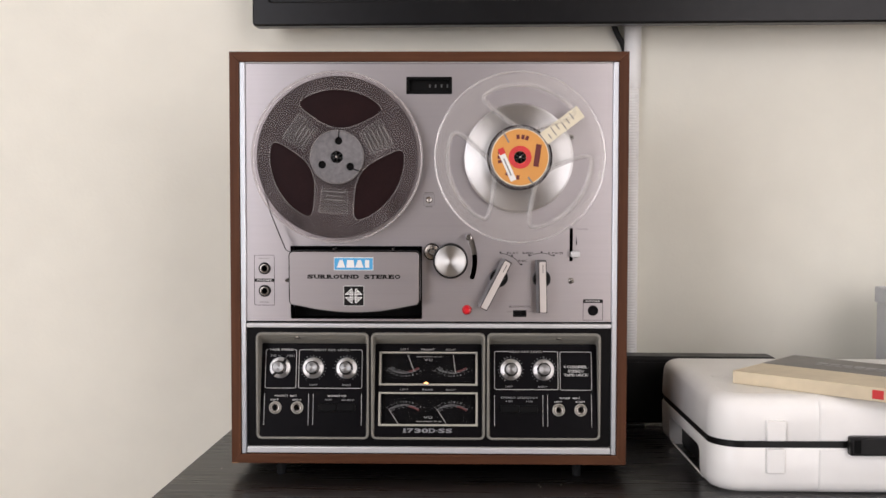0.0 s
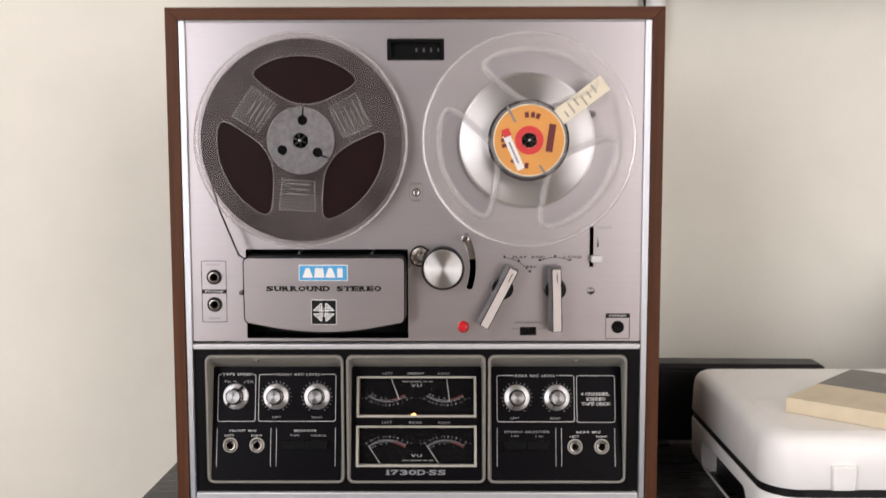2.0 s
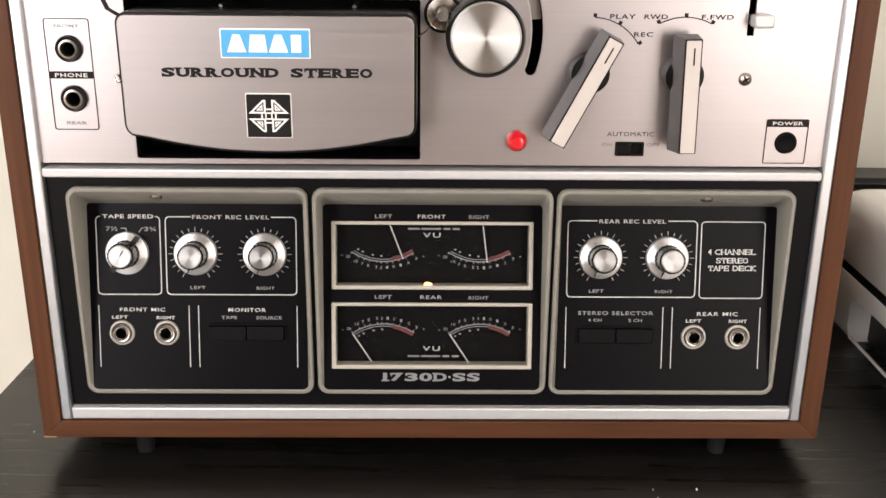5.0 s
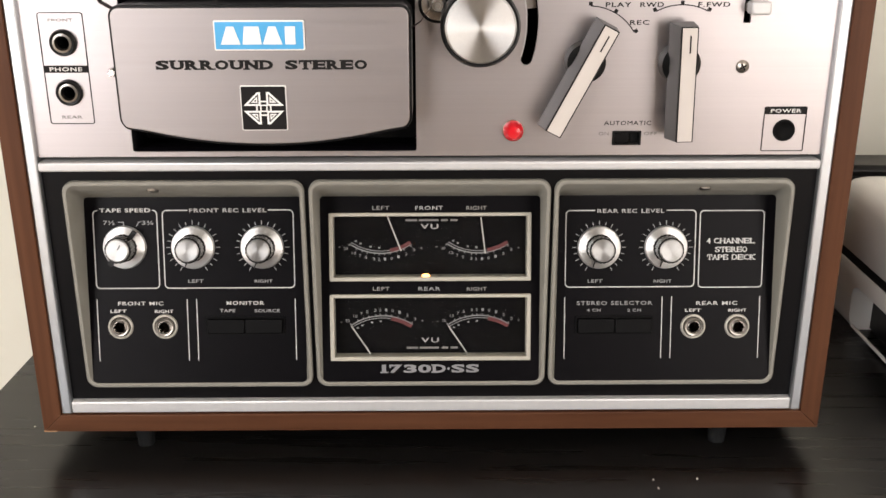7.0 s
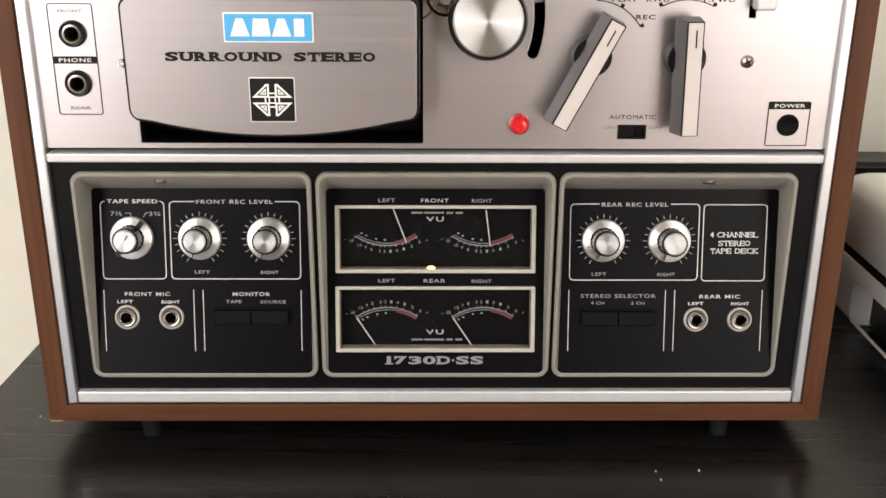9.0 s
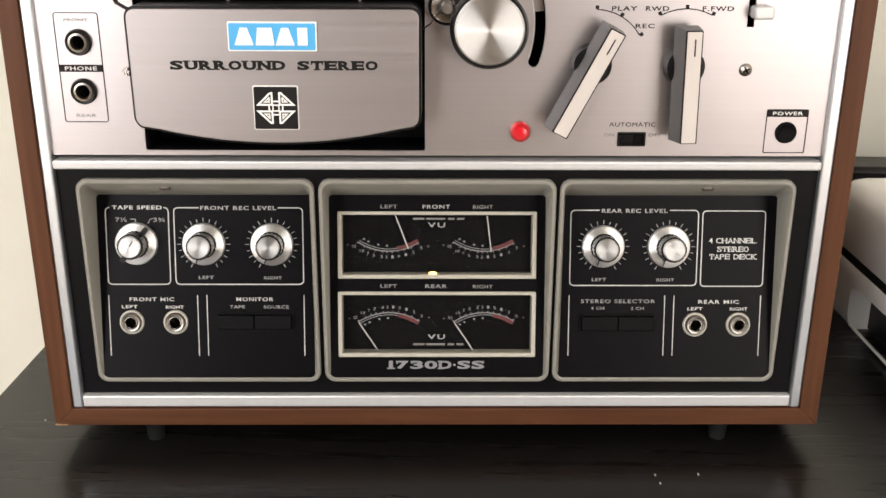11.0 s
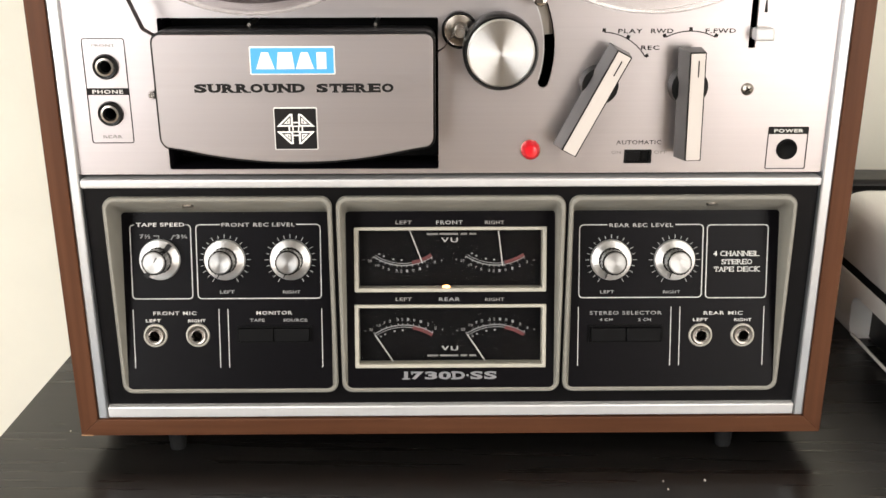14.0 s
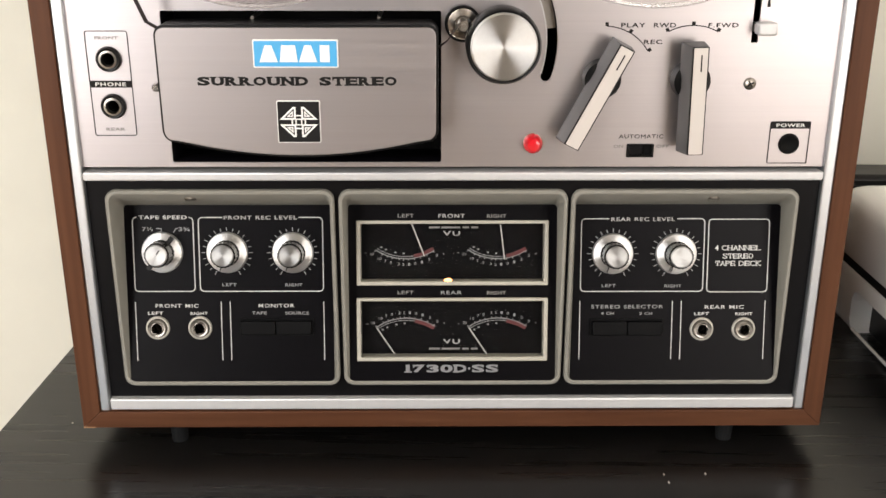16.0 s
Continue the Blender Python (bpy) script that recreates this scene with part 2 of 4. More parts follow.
def text_mesh(body, cx, cz, w, h, y, bold=0.0, space=1.08):
    """A word fitted to a width and height, raised a hair from the plane y."""
    cu = bpy.data.curves.new("word", "FONT")
    cu.body, cu.size, cu.extrude, cu.offset, cu.space_character, cu.resolution_u = body, 1.0, .02, bold, space, 3
    bm = flat_mesh(cu, 0)
    xs, zs = [v.co.x for v in bm.verts], [v.co.z for v in bm.verts]
    sx, sz = w / (max(xs) - min(xs)), h / (max(zs) - min(zs))
    mx, mz = (max(xs) + min(xs)) / 2, (max(zs) + min(zs)) / 2
    for v in bm.verts:
        v.co = ((v.co.x - mx) * sx + cx, y + v.co.y * .008, (v.co.z - mz) * sz + cz)
    return bm


def word(body, cx, cz, w, h, y, mat, parent, bold=.012, space=1.08):
    return part("lettering", text_mesh(body, cx, cz, w, h, y, bold, space), mat, parent)


SERIFS = {"U": ((.16, 1), (.86, 1)), "R": ((.17, 0), (.17, 1), (.9, 0)), "N": ((.12, 0), (.12, 1), (.88, 1)), "D": ((.16, 0), (.16, 1)), "T": ((.5, 0),),
          "E": ((.16, 0), (.16, 1)), "1": ((.55, 0),), "H": ((.14, 0), (.14, 1), (.86, 0), (.86, 1)), "A": ((.08, 0), (.92, 0)), "L": ((.16, 0), (.16, 1)), "P": ((.16, 0), (.16, 1)), "K": ((.16, 0), (.16, 1), (.9, 0), (.86, 1))}
TICKS = {"S": ((.90, .66, .97), (.10, .03, .34)), "T": ((.05, .6, 1), (.95, .6, 1)), "E": ((.95, .68, 1), (.95, 0, .32)), "7": ((.08, .62, 1),), "3": ((.12, .66, .96),)}


def slab_word(body, cx, cz, w, h, y, mat, parent, bold=.035, foot=.46):
    """A wide slab-serif word: stretched letters with feet and ticks, in one mesh."""
    wide = {"1": .62, "\u00b7": .3}
    total = sum(wide.get(c, 1) for c in body)
    bm, x = bmesh.new(), cx - w / 2
    for c in body:
        cell = w / total * wide.get(c, 1)
        lw = cell * {"1": .46, "\u00b7": .6}.get(c, .9)
        dot = c == "\u00b7"
        piece = text_mesh(c, x + cell / 2, cz, lw, h * (.3 if dot else 1), y, bold, 1)
        me = bpy.data.meshes.new("letter")
        piece.to_mesh(me)
        piece.free()
        bm.from_mesh(me)
        bpy.data.meshes.remove(me)
        left = x + cell / 2 - lw / 2
        for u, up in SERIFS.get(c, ()):
            bars([(left + u * lw, cz + (h * .435 if up else -h * .435), cell * (.9 if c == "1" else foot), h * .14)], y - .0001, bm)
        for u, a, b in TICKS.get(c, ()):
            bars([(left + u * lw, cz - h / 2 + (a + b) / 2 * h, cell * .10, (b - a) * h)], y - .00014, bm)
        x += cell
    return part("lettering", bm, mat, parent)


def stroke(points, width, y, closed=False, bm=None, thick=.00025):
    """A painted line of some width in the x-z plane, a hair proud of y."""
    bm = bm or bmesh.new()
    pts = [Vector(p) for p in points]
    n = len(pts)
    rows = []
    for i, p in enumerate(pts):
        a = pts[i - 1] if (i or closed) else p
        b = pts[(i + 1) % n] if (i < n - 1 or closed) else p
        d1, d2 = (p - a), (b - p)
        d1 = d1.normalized() if d1.length > 1e-9 else d2.normalized()
        d2 = d2.normalized() if d2.length > 1e-9 else d1
        nrm = Vector((-(d1.y + d2.y), d1.x + d2.x))
        nrm = nrm.normalized() if nrm.length > 1e-6 else Vector((-d1.y, d1.x))
        k = width / 2 / max(.4, nrm.dot(Vector((-d1.y, d1.x))))
        l, r = p + nrm * k, p - nrm * k
        rows.append([bm.verts.new((l.x, y - thick, l.y)), bm.verts.new((r.x, y - thick, r.y)),
                     bm.verts.new((r.x, y + .0002, r.y)), bm.verts.new((l.x, y + .0002, l.y))])
    for i in range(n if closed else n - 1):
        a, b = rows[i], rows[(i + 1) % n]
        for k in range(4):
            bm.faces.new((a[k], a[(k + 1) % 4], b[(k + 1) % 4], b[k]))
    if not closed:
        bm.faces.new(rows[0][::-1])
        bm.faces.new(rows[-1])
    bmesh.ops.recalc_face_normals(bm, faces=bm.faces[:])
    return bm


def arc(cx, cz, r, a0, a1, n=24):
    """Points on an arc; angles from straight up, clockwise."""
    return [(cx + r * math.sin(radians(a0 + (a1 - a0) * k / n)), cz + r * math.cos(radians(a0 + (a1 - a0) * k / n))) for k in range(n + 1)]


def bars(rows, y, bm=None):
    """Plain bars in place of writing that cannot be read: (x, z, width, height)."""
    bm = bm or bmesh.new()
    for x, z, w, h in rows:
        bmesh.ops.create_cube(bm, size=1, matrix=Matrix.LocRotScale((x, y, z), None, (w, .0004, h)))
    return bm


def loft(loops):
    """Joins closed loops of the same count, each a list of 3D points, and caps both ends."""
    bm = bmesh.new()
    rings = [[bm.verts.new(p) for p in loop] for loop in loops]
    for a, b in zip(rings, rings[1:]):
        for k in range(len(a)):
            bm.faces.new((a[k], a[(k + 1) % len(a)], b[(k + 1) % len(a)], b[k]))
    return bm, rings


def tube(points, r, segs=10):
    """A round cable through points."""
    cu = bpy.data.curves.new("cable", "CURVE")
    cu.dimensions, cu.bevel_depth, cu.bevel_resolution, cu.use_fill_caps = "3D", r, 3, True
    sp = cu.splines.new("NURBS")
    sp.points.add(len(points) - 1)
    for p, c in zip(sp.points, points):
        p.co = (*c, 1)
    sp.use_endpoint_u, sp.order_u = True, 3
    ob = bpy.data.objects.new("cable", cu)
    me = bpy.data.meshes.new_from_object(ob)
    bm = bmesh.new()
    bm.from_mesh(me)
    bpy.data.objects.remove(ob)
    bpy.data.curves.remove(cu)
    bpy.data.meshes.remove(me)
    return bm


# ---- the room ----
WALL_Y, FLOOR_Z, CEIL_Z, SOUTH_Y = .40, -.55, 1.95, -2.6


def structure(name, lo, hi, mat, label, category):
    ob = part(name, block(lo, hi), mat)
    ob.matrix_world = ROOM
    return tagged(ob, label, category, kind="structure")


structure("floor", (-2.5, -2.8, FLOOR_Z - .1), (2.5, .6, FLOOR_Z), floor_wood, "pale brown wooden floor of the room", "floor")
structure("ceiling", (-2.5, -2.8, CEIL_Z), (2.5, .6, CEIL_Z + .1), ceiling_paint, "plain white painted ceiling", "ceiling")
structure("wall_north", (-2.5, WALL_Y, FLOOR_Z), (2.5, WALL_Y + .12, CEIL_Z), wall_paint, "cream painted plaster wall behind the deck", "wall")
structure("wall_west", (-2.42, SOUTH_Y, FLOOR_Z), (-2.3, WALL_Y, CEIL_Z), wall_side, "greige painted side wall", "wall")
structure("wall_east", (2.3, SOUTH_Y, FLOOR_Z), (2.42, WALL_Y, CEIL_Z), wall_side, "greige painted side wall", "wall")
south = plate([[(-2.42, FLOOR_Z), (2.42, FLOOR_Z), (2.42, CEIL_Z), (-2.42, CEIL_Z)],
               rrect(-2.15, -.89, -.4, 1.9, .001, 1), rrect(.89, 2.15, -.4, 1.9, .001, 1)], SOUTH_Y - .12, SOUTH_Y)
ob = part("wall_south", south, wall_taupe)
ob.matrix_world = ROOM
tagged(ob, "taupe wall with two tall window openings", "wall", kind="structure")


def window(n, x0, x1, z0, z1):
    w = part("window_%d" % n, plate([rrect(x0, x1, z0, z1, .002, 1), rrect(x0 + .05, (x0 + x1) / 2 - .03, z0 + .06, z1 - .05, .002, 1),
                                     rrect((x0 + x1) / 2 + .03, x1 - .05, z0 + .06, z1 - .05, .002, 1)], SOUTH_Y - .1, SOUTH_Y - .05), frame_white)
    w.matrix_world = ROOM
    tagged(w, "tall white-framed window set in the taupe wall", "window", kind="structure")
    for a, b in ((x0 + .05, (x0 + x1) / 2 - .03), ((x0 + x1) / 2 + .03, x1 - .05)):
        p = part("pane", block((a, SOUTH_Y - .08, z0 + .06), (b, SOUTH_Y - .075, z1 - .05)), pane_glass, w)
        p.visible_shadow = False


window(1, -2.15, -.89, -.4, 1.9)
window(2, .89, 2.15, -.4, 1.9)

# ---- the bench ----
bench = thing("television_bench", ROOM @ pose(0, 0, -.5), "low black-brown wooden bench against the wall", "bench")
part("tabletop", block((-.2698, -.26, .46), (1.35, .37, .5), .0015, 1), table_black, bench)
part("side_panel", block((-.262, -.24, 0), (-.222, .36, .46), .001, 1), table_black, bench)
part("side_panel", block((1.305, -.24, 0), (1.345, .36, .46), .001, 1), table_black, bench)
part("back_panel", block((-.222, .33, .02), (1.305, .345, .46)), table_black, bench)
part("shelf", block((-.222, -.23, .2), (1.305, .33, .225), .001, 1), table_black, bench)

# ---- the tape deck ----
deck = thing("tape_deck", pose(0, 0, 0), "open-reel tape deck in a walnut cabinet with a brushed aluminium front", "tape deck")
W, ZB, ZT, DEPTH = .21, .014, .4505, .215
IX, IZ0, IZ1 = .1997, .0240, .4400          # inside of the wooden frame
FACE = .004                                  # front of the aluminium panel


def board(name, loop, mat):
    """One board of the cabinet, mitred at its ends."""
    return smooth(part(name, plate([loop], 0, DEPTH, .0005), mat, deck))


side = board("side_panel", [(-W, ZB), (-IX, IZ0), (-IX, IZ1), (-W, ZT)], wood_upright)
board("side_panel", [(IX, IZ0), (W, ZB), (W, ZT), (IX, IZ1)], wood_upright)
board("top_panel", [(-IX, IZ1), (IX, IZ1), (W, ZT), (-W, ZT)], wood_level)
bottom = board("bottom_panel", [(-W, ZB), (W, ZB), (IX, IZ0), (-IX, IZ0)], wood_level)
part("back_panel", block((-IX, DEPTH - .008, IZ0), (IX, DEPTH - .001, IZ1)), panel_charcoal, deck)
part("worn_corner", block((-W - .0002, -.0002, ZB - .0002), (-W + .007, .003, ZB + .0009), .0004, 1), wood_raw, bottom, "chipped pale veneer edge")
for x in (-.159, .159):
    for y in (.012, .18):
        f = part("foot", lathe([(0, 0), (.0046, 0), (.0056, .0145), (0, .0145)], segs=20), rubber, deck, "grey rubber foot")
        f.matrix_local = Matrix.Translation((x, y, 0)) @ Matrix(((1, 0, 0, 0), (0, 0, 1, 0), (0, 1, 0, 0), (0, 0, 0, 1)))

# silver trim along the sides, at the bottom and between the two panels
for s in (-1, 1):
    lo, hi = sorted((s * IX, s * .1938))
    smooth(part("side_trim", block((lo, .0012, IZ0), (hi, .02, IZ1), .001, 2), side_metal, deck, "silver side trim"))
smooth(part("bottom_trim", block((-.1936, .0005, .0250), (.1936, .02, .0318), .001, 2), trim_metal, deck, "silver bottom trim"))
smooth(part("divider_trim", block((-.1936, .0002, .1594), (.1936, .012, .1640), .001, 2), trim_metal, deck, "silver divider trim"))
smooth(part("top_trim", block((-.1936, .0022, .4386), (.1936, .008, IZ1), .0005, 1), trim_metal, deck))

# the aluminium panel with its openings
END = radians(107.5)
slot_end = [(-.009 + (.0580 + .0027 * math.cos(k * math.pi / 8)) * math.sin(END) + .0027 * math.sin(k * math.pi / 8) * math.cos(END),
             .231 + (.0580 + .0027 * math.cos(k * math.pi / 8)) * math.cos(END) - .0027 * math.sin(k * math.pi / 8) * math.sin(END)) for k in range(1, 8)]
slot_loop = [(x, z) for x, z in arc(-.009, .231, .0607, 61, 107.5, 16)] + slot_end + [(x, z) for x, z in arc(-.009, .231, .0553, 107.5, 61, 16)]
pause_loop = rrect(.1492, .1527, .2305, .2655, .0004, 2)
counter_loop = rrect(-.0228, .0238, .4072, .4238, .0008, 3)
recess_loop = rrect(-.1468, -.0068, .1686, .2462, .001, 3)
PX, PZ0, PZ1 = .1937, .1661, .4384
face = part("faceplate", plate([rrect(-PX, PX, PZ0, PZ1, .0006, 2), slot_loop, pause_loop, counter_loop, recess_loop,
                                  circle(-.1744, .2222, .0045, 28), circle(-.1744, .1983, .0045, 28),
                                  rrect(.0902, .1036, .1716, .1780, .0003, 2), circle(.1744, .1783, .0051, 28)], FACE, FACE + .002), brushed, deck,
            "brushed aluminium faceplate")
inside = part("inner_chassis", block((-.192, .038, .158), (.192, .04, .438)), hole_black, deck)
part("recess_box", plate([rrect(-.1475, -.0061, .1679, .2469, .001, 2), rrect(-.1467, -.0069, .1687, .2461, .001, 2)], FACE + .001, .034), panel_black, face)
part("recess_floor", block((-.1472, .032, .168), (-.0064, .034, .2468)), hole_black, face)
for x in (-.101, -.038):
    part("guide_post", lathe([(0, .004), (.0009, .004), (.0010, .030), (0, .030)], x, .2428, 12), dull_metal, face, "small metal guide post")

# the counter
ctr = part("counter", plate([rrect(-.0236, .0246, .4064, .4246, .0009, 3), rrect(-.0205, .0215, .4092, .4218, .0008, 3)], FACE - .0006, FACE + .004, .0003), hole_black, deck, "black tape counter window")
part("counter_back", block((-.022, .0095, .4075), (.023, .0105, .4235)), hole_black, ctr)
part("digit_marks", bars([(.0010 + k * .0062, .4155, .0016, .0032) for k in range(4)], .0092), lever_side, ctr)

# head cover
def cover_loop(g):
    pts = []
    for cx, cz, a in ((-.0136 + 0, .2366, 0), (-.1401, .2366, 90)):
        for k in range(7):
            t = radians(a + 15 * k)
            pts.append((cx + (.0042 + g) * math.cos(t), cz + (.0042 + g) * math.sin(t)))
    for k in range(5):
        t = radians(180 + 15 * k)
        pts.append((-.1385 + (.0055 + g) * math.cos(t), .1905 + (.0055 + g) * math.sin(t)))
    for k in range(1, 24):
        u = -1 + 2 * k / 24
        pts.append((-.0768 + u * .0615, .1778 - g + .0078 * u * u))
    for k in range(5):
        t = radians(300 + 15 * k)
        pts.append((-.0150 + (.0055 + g) * math.cos(t), .1905 + (.0055 + g) * math.sin(t)))
    return pts


cover = smooth(part("head_cover", plate([cover_loop(.0012)], -.0168, .006, .0006), plastic_black, deck, "black-edged head cover with a brushed metal front"))
smooth(part("cover_plate", plate([cover_loop(0)], -.0182, -.0166, .0005), brushed_cover, cover, "brushed metal cover plate"))
part("hinge_pin", lathe([(0, -.012), (.0016, -.012), (.0022, -.0105), (.0022, .004), (0, .004)], -.1482, .2105, 16), chrome, cover)
CV = -.0183
badge = smooth(part("badge", plate([rrect(-.0978, -.0566, .2217, .2353, .0007, 3)], CV - .0008, CV + .0004, .0003), badge_white, deck, "blue badge with a pale rim"))
part("badge_field", plate([rrect(-.0971, -.0573, .2224, .2346, .0004, 3)], CV - .0011, CV), badge_blue, badge)
for cx, wb, wt in ((-.0902, .0088, .0032), (-.0805, .0086, .0066), (-.0712, .0088, .0032), (-.0631, .0046, .0046)):
    part("badge_shape", plate([[(cx - wb / 2, .2246), (cx + wb / 2, .2246), (cx + wt / 2, .2326), (cx - wt / 2, .2326)]], CV - .0015, CV - .001), badge_white, badge, "plain white shape")
slab_word("SURROUND", -.0987, .2151, .0545, .0043, CV, print_black, cover, .05)
slab_word("STEREO", -.0475, .2151, .0382, .0043, CV, print_black, cover, .05)

emblem = smooth(part("emblem", plate([rrect(-.0878, -.0664, .1845, .2057, .0008, 3)], CV - .0005, CV + .0003, .0002), badge_white, deck, "square black emblem with a white pattern"))
part("emblem_field", plate([rrect(-.0873, -.0669, .1850, .2052, .0005, 3)], CV - .0008, CV), print_black, emblem)
ex, ez = -.0771, .1951
bm = bmesh.new()
for sx in (-1, 1):
    for sz in (-1, 1):
        q = [(ex + sx * a, ez + sz * b) for a, b in ((.0083, .0016), (.0026, .0071), (.0018, .0071), (.0018, .0016))]
        stroke(q, .0009, CV - .0007, True, bm)
        q = [(ex + sx * a, ez + sz * b) for a, b in ((.0052, .0029), (.0031, .0049), (.0031, .0029))]
        stroke(q, .0006, CV - .0007, True, bm)
for s in (-1, 1):
    stroke([(ex + s * .0032, ez - .0016), (ex + s * .0032, ez + .0016)], .0007, CV - .0007, False, bm)
    stroke([(ex - .0018, ez + s * .0032), (ex + .0018, ez + s * .0032)], .0007, CV - .0007, False, bm)
stroke(rrect(ex - .0014, ex + .0014, ez - .0014, ez + .0014, .0002, 1), .0006, CV - .0007, True, bm)
part("emblem_pattern", bm, badge_white, emblem)


def jack(x, z, y, parent, rings, hole, inside_mat=hole_black):
    """A socket: turned rings round a deep hole."""
    base = None
    for name, mat, prof in rings:
        o = smooth(part(name, lathe(prof, x, z, 32, y), mat, base or parent))
        base = base or o
    part("hole", lathe([(hole, -.0002), (hole, .012), (0, .012)], x, z, 24, y), inside_mat, base)
    return base


PHONE = [("jack_nut", plastic_black, [(.0046, -.0022), (.0058, -.0026), (.0064, -.0012), (.0064, .0002)]),
         ("jack_sleeve", dull_metal, [(.0029, .004), (.0030, -.0012), (.0036, -.0024), (.0045, -.0022), (.0048, -.001)])]
phone = part("phone_label", stroke(rrect(-.1852, -.1640, .1830, .2362, .0012, 4), .0004, FACE - .00005, True), print_black, deck, "black outline round the phone sockets")
part("label_bar", bars([(-.1746, .2096, .0212, .0034)], FACE - .0002), print_black, phone)
word("PHONE", -.1746, .2096, .0155, .0019, FACE - .0005, print_white, phone, .016, 1.15)
word("FRONT", -.1746, .2328, .0118, .0016, FACE - .0001, print_grey, phone)
word("REAR", -.1746, .1862, .0098, .0016, FACE - .0001, print_grey, phone)
for z in (.2222, .1983):
    jack(-.1744, z, FACE, deck, PHONE, .0029)

# printing on the aluminium panel
TXT = FACE - .0001
word("PLAY", .0893, .2392, .0122, .0022, TXT, print_black, face, .016, 1.15)
word("REC", .0998, .2309, .0092, .0022, TXT, print_black, face, .016, 1.15)
word("RWD", .1052, .2392, .0112, .0022, TXT, print_black, face, .016, 1.15)
word("F.FWD", .1346, .2392, .0152, .0022, TXT, print_black, face, .016, 1.15)
word("AUTOMATIC", .0970, .1823, .0232, .0021, TXT, print_black, face, 0, 1.1)
word("ON", .0855, .1770, .0050, .0017, TXT, print_grey, face)
word("OFF", .1086, .1770, .0066, .0017, TXT, print_grey, face)
word("PAUSE", .1622, .2646, .0120, .0015, TXT, print_grey, face)
for c, angles in (((.0752, .2125, .0262), (2, 29, 58)), ((.1196, .2125, .0266), (-28, 0, 28))):
    part("position_arc", stroke(arc(*c, angles[0], angles[-1], 18), .0005, TXT), print_black, face)
    for a in angles:
        part("position_mark", stroke([arc(*c[:2], c[2] + .0002, a, a, 1)[0], arc(*c[:2], c[2] + .0019, a, a, 1)[0]], .0017, TXT), print_black, face)
bm = bmesh.new()
tri = [[bm.verts.new((x, y, z)) for x, z in ((.1556, .2482), (.1572, .2482), (.1562, .2570))] for y in (TXT - .0003, TXT + .0002)]
bm.faces.new(tri[0])
for k in range(3):
    bm.faces.new((tri[0][k], tri[0][(k + 1) % 3], tri[1][(k + 1) % 3], tri[1][k]))
bmesh.ops.recalc_face_normals(bm, faces=bm.faces[:])
part("pause_wedge", bm, print_black, face)
tiny = part("hole_frame", stroke(rrect(-.0052, .0062, .2895, .3010, .0004, 2), .0003, TXT, True), print_grey, face)
part("faint_marks", bars([(.0005, .3026, .0098, .0011), (.0005, .2880, .0070, .0011)], TXT), print_grey, face)
smooth(part("locating_bush", lathe([(.0014, .002), (.0014, -.002), (.0027, -.0024), (.0036, -.001), (.0036, .0005)], .0005, .2952, 24, FACE), dull_metal, face))
part("bush_hole", lathe([(.0014, -.0003), (.0014, .006), (0, .006)], .0005, .2952, 16, FACE), hole_black, face)

# round knob, pinch roller, lever slots
KX, KZ = .0234, .2314
knob = smooth(part("capstan_knob", lathe([(0, -.0165), (.0162, -.0165), (.0174, -.0172), (.0184, -.0150), (.0184, -.002), (.0176, .0042), (0, .0042)], KX, KZ, 64), plastic_black, deck, "large black round knob with a turned metal face"))
smooth(part("knob_face", lathe([(0, -.0182), (.0155, -.0184), (.0163, -.0176), (.0164, -.0166)], KX, KZ, 64), knob_metal, knob, "spun aluminium face"))
roller = smooth(part("guide_roller", lathe([(0, -.0010), (.0040, -.0008), (.0052, -.0016), (.0076, -.0024), (.0079, -.0016), (.0079, .0042)], .0038, .2405, 36), chrome, deck, "chrome guide roller with a black rim"))
smooth(part("roller_rim", lathe([(.0078, .0040), (.0078, -.0018), (.0084, -.0028), (.0090, -.0020), (.0090, .0042)], .0038, .2405, 36), plastic_black, roller, "black rim"))
smooth(part("roller_post", lathe([(0, -.0125), (.0012, -.0125), (.0014, -.0115), (.0024, -.0115), (.0026, -.009), (.0026, .002)], .0038, .2405, 24), dull_metal, roller))
part("slot_lip", stroke(arc(-.009, .231, .0551, 61, 107, 20), .0006, FACE, thick=.0004), trim_metal, face, "bright lip of the curved slot")
part("tension_arm", plate([arc(-.009, .231, .0604, 60, 84, 10) + arc(-.009, .231, .0556, 84, 60, 10)], .009, .011), dull_metal, deck, "grey tension arm in the curved slot")
pin = smooth(part("tension_pin", lathe([(0, -.0120), (.0026, -.0116), (.0034, -.0100), (.0034, .010), (0, .010)], .0424, .2560, 24), chrome, deck, "shiny tension arm pin"))
slider = smooth(part("pause_slider", block((.1500, -.0048, .2350), (.1596, .0036, .2412), .0012, 2), trim_metal, deck, "pale metal pause slider"))
part("slider_stem", block((.1497, .003, .2362), (.1523, .012, .2400)), dull_metal, slider)


def screw(x, z, y, parent, r=.0032, turn=30):
    s = smooth(part("screw", lathe([(0, -.0019), (r * .6, -.0016), (r, -.0004), (r, .0005)], x, z, 20, y), dull_metal, parent))
    bm = bmesh.new()
    for a in (turn, turn + 90):
        d = Vector((math.cos(radians(a)), math.sin(radians(a)))) * r * .55
        stroke([(x - d.x, z - d.y), (x + d.x, z + d.y)], r * .22, y - .0017, bm=bm)
    part("screw_slot", bm, hole_black, s)


screw(.1508, .2098, FACE, deck)
screw(.1500, .3612, FACE, deck)


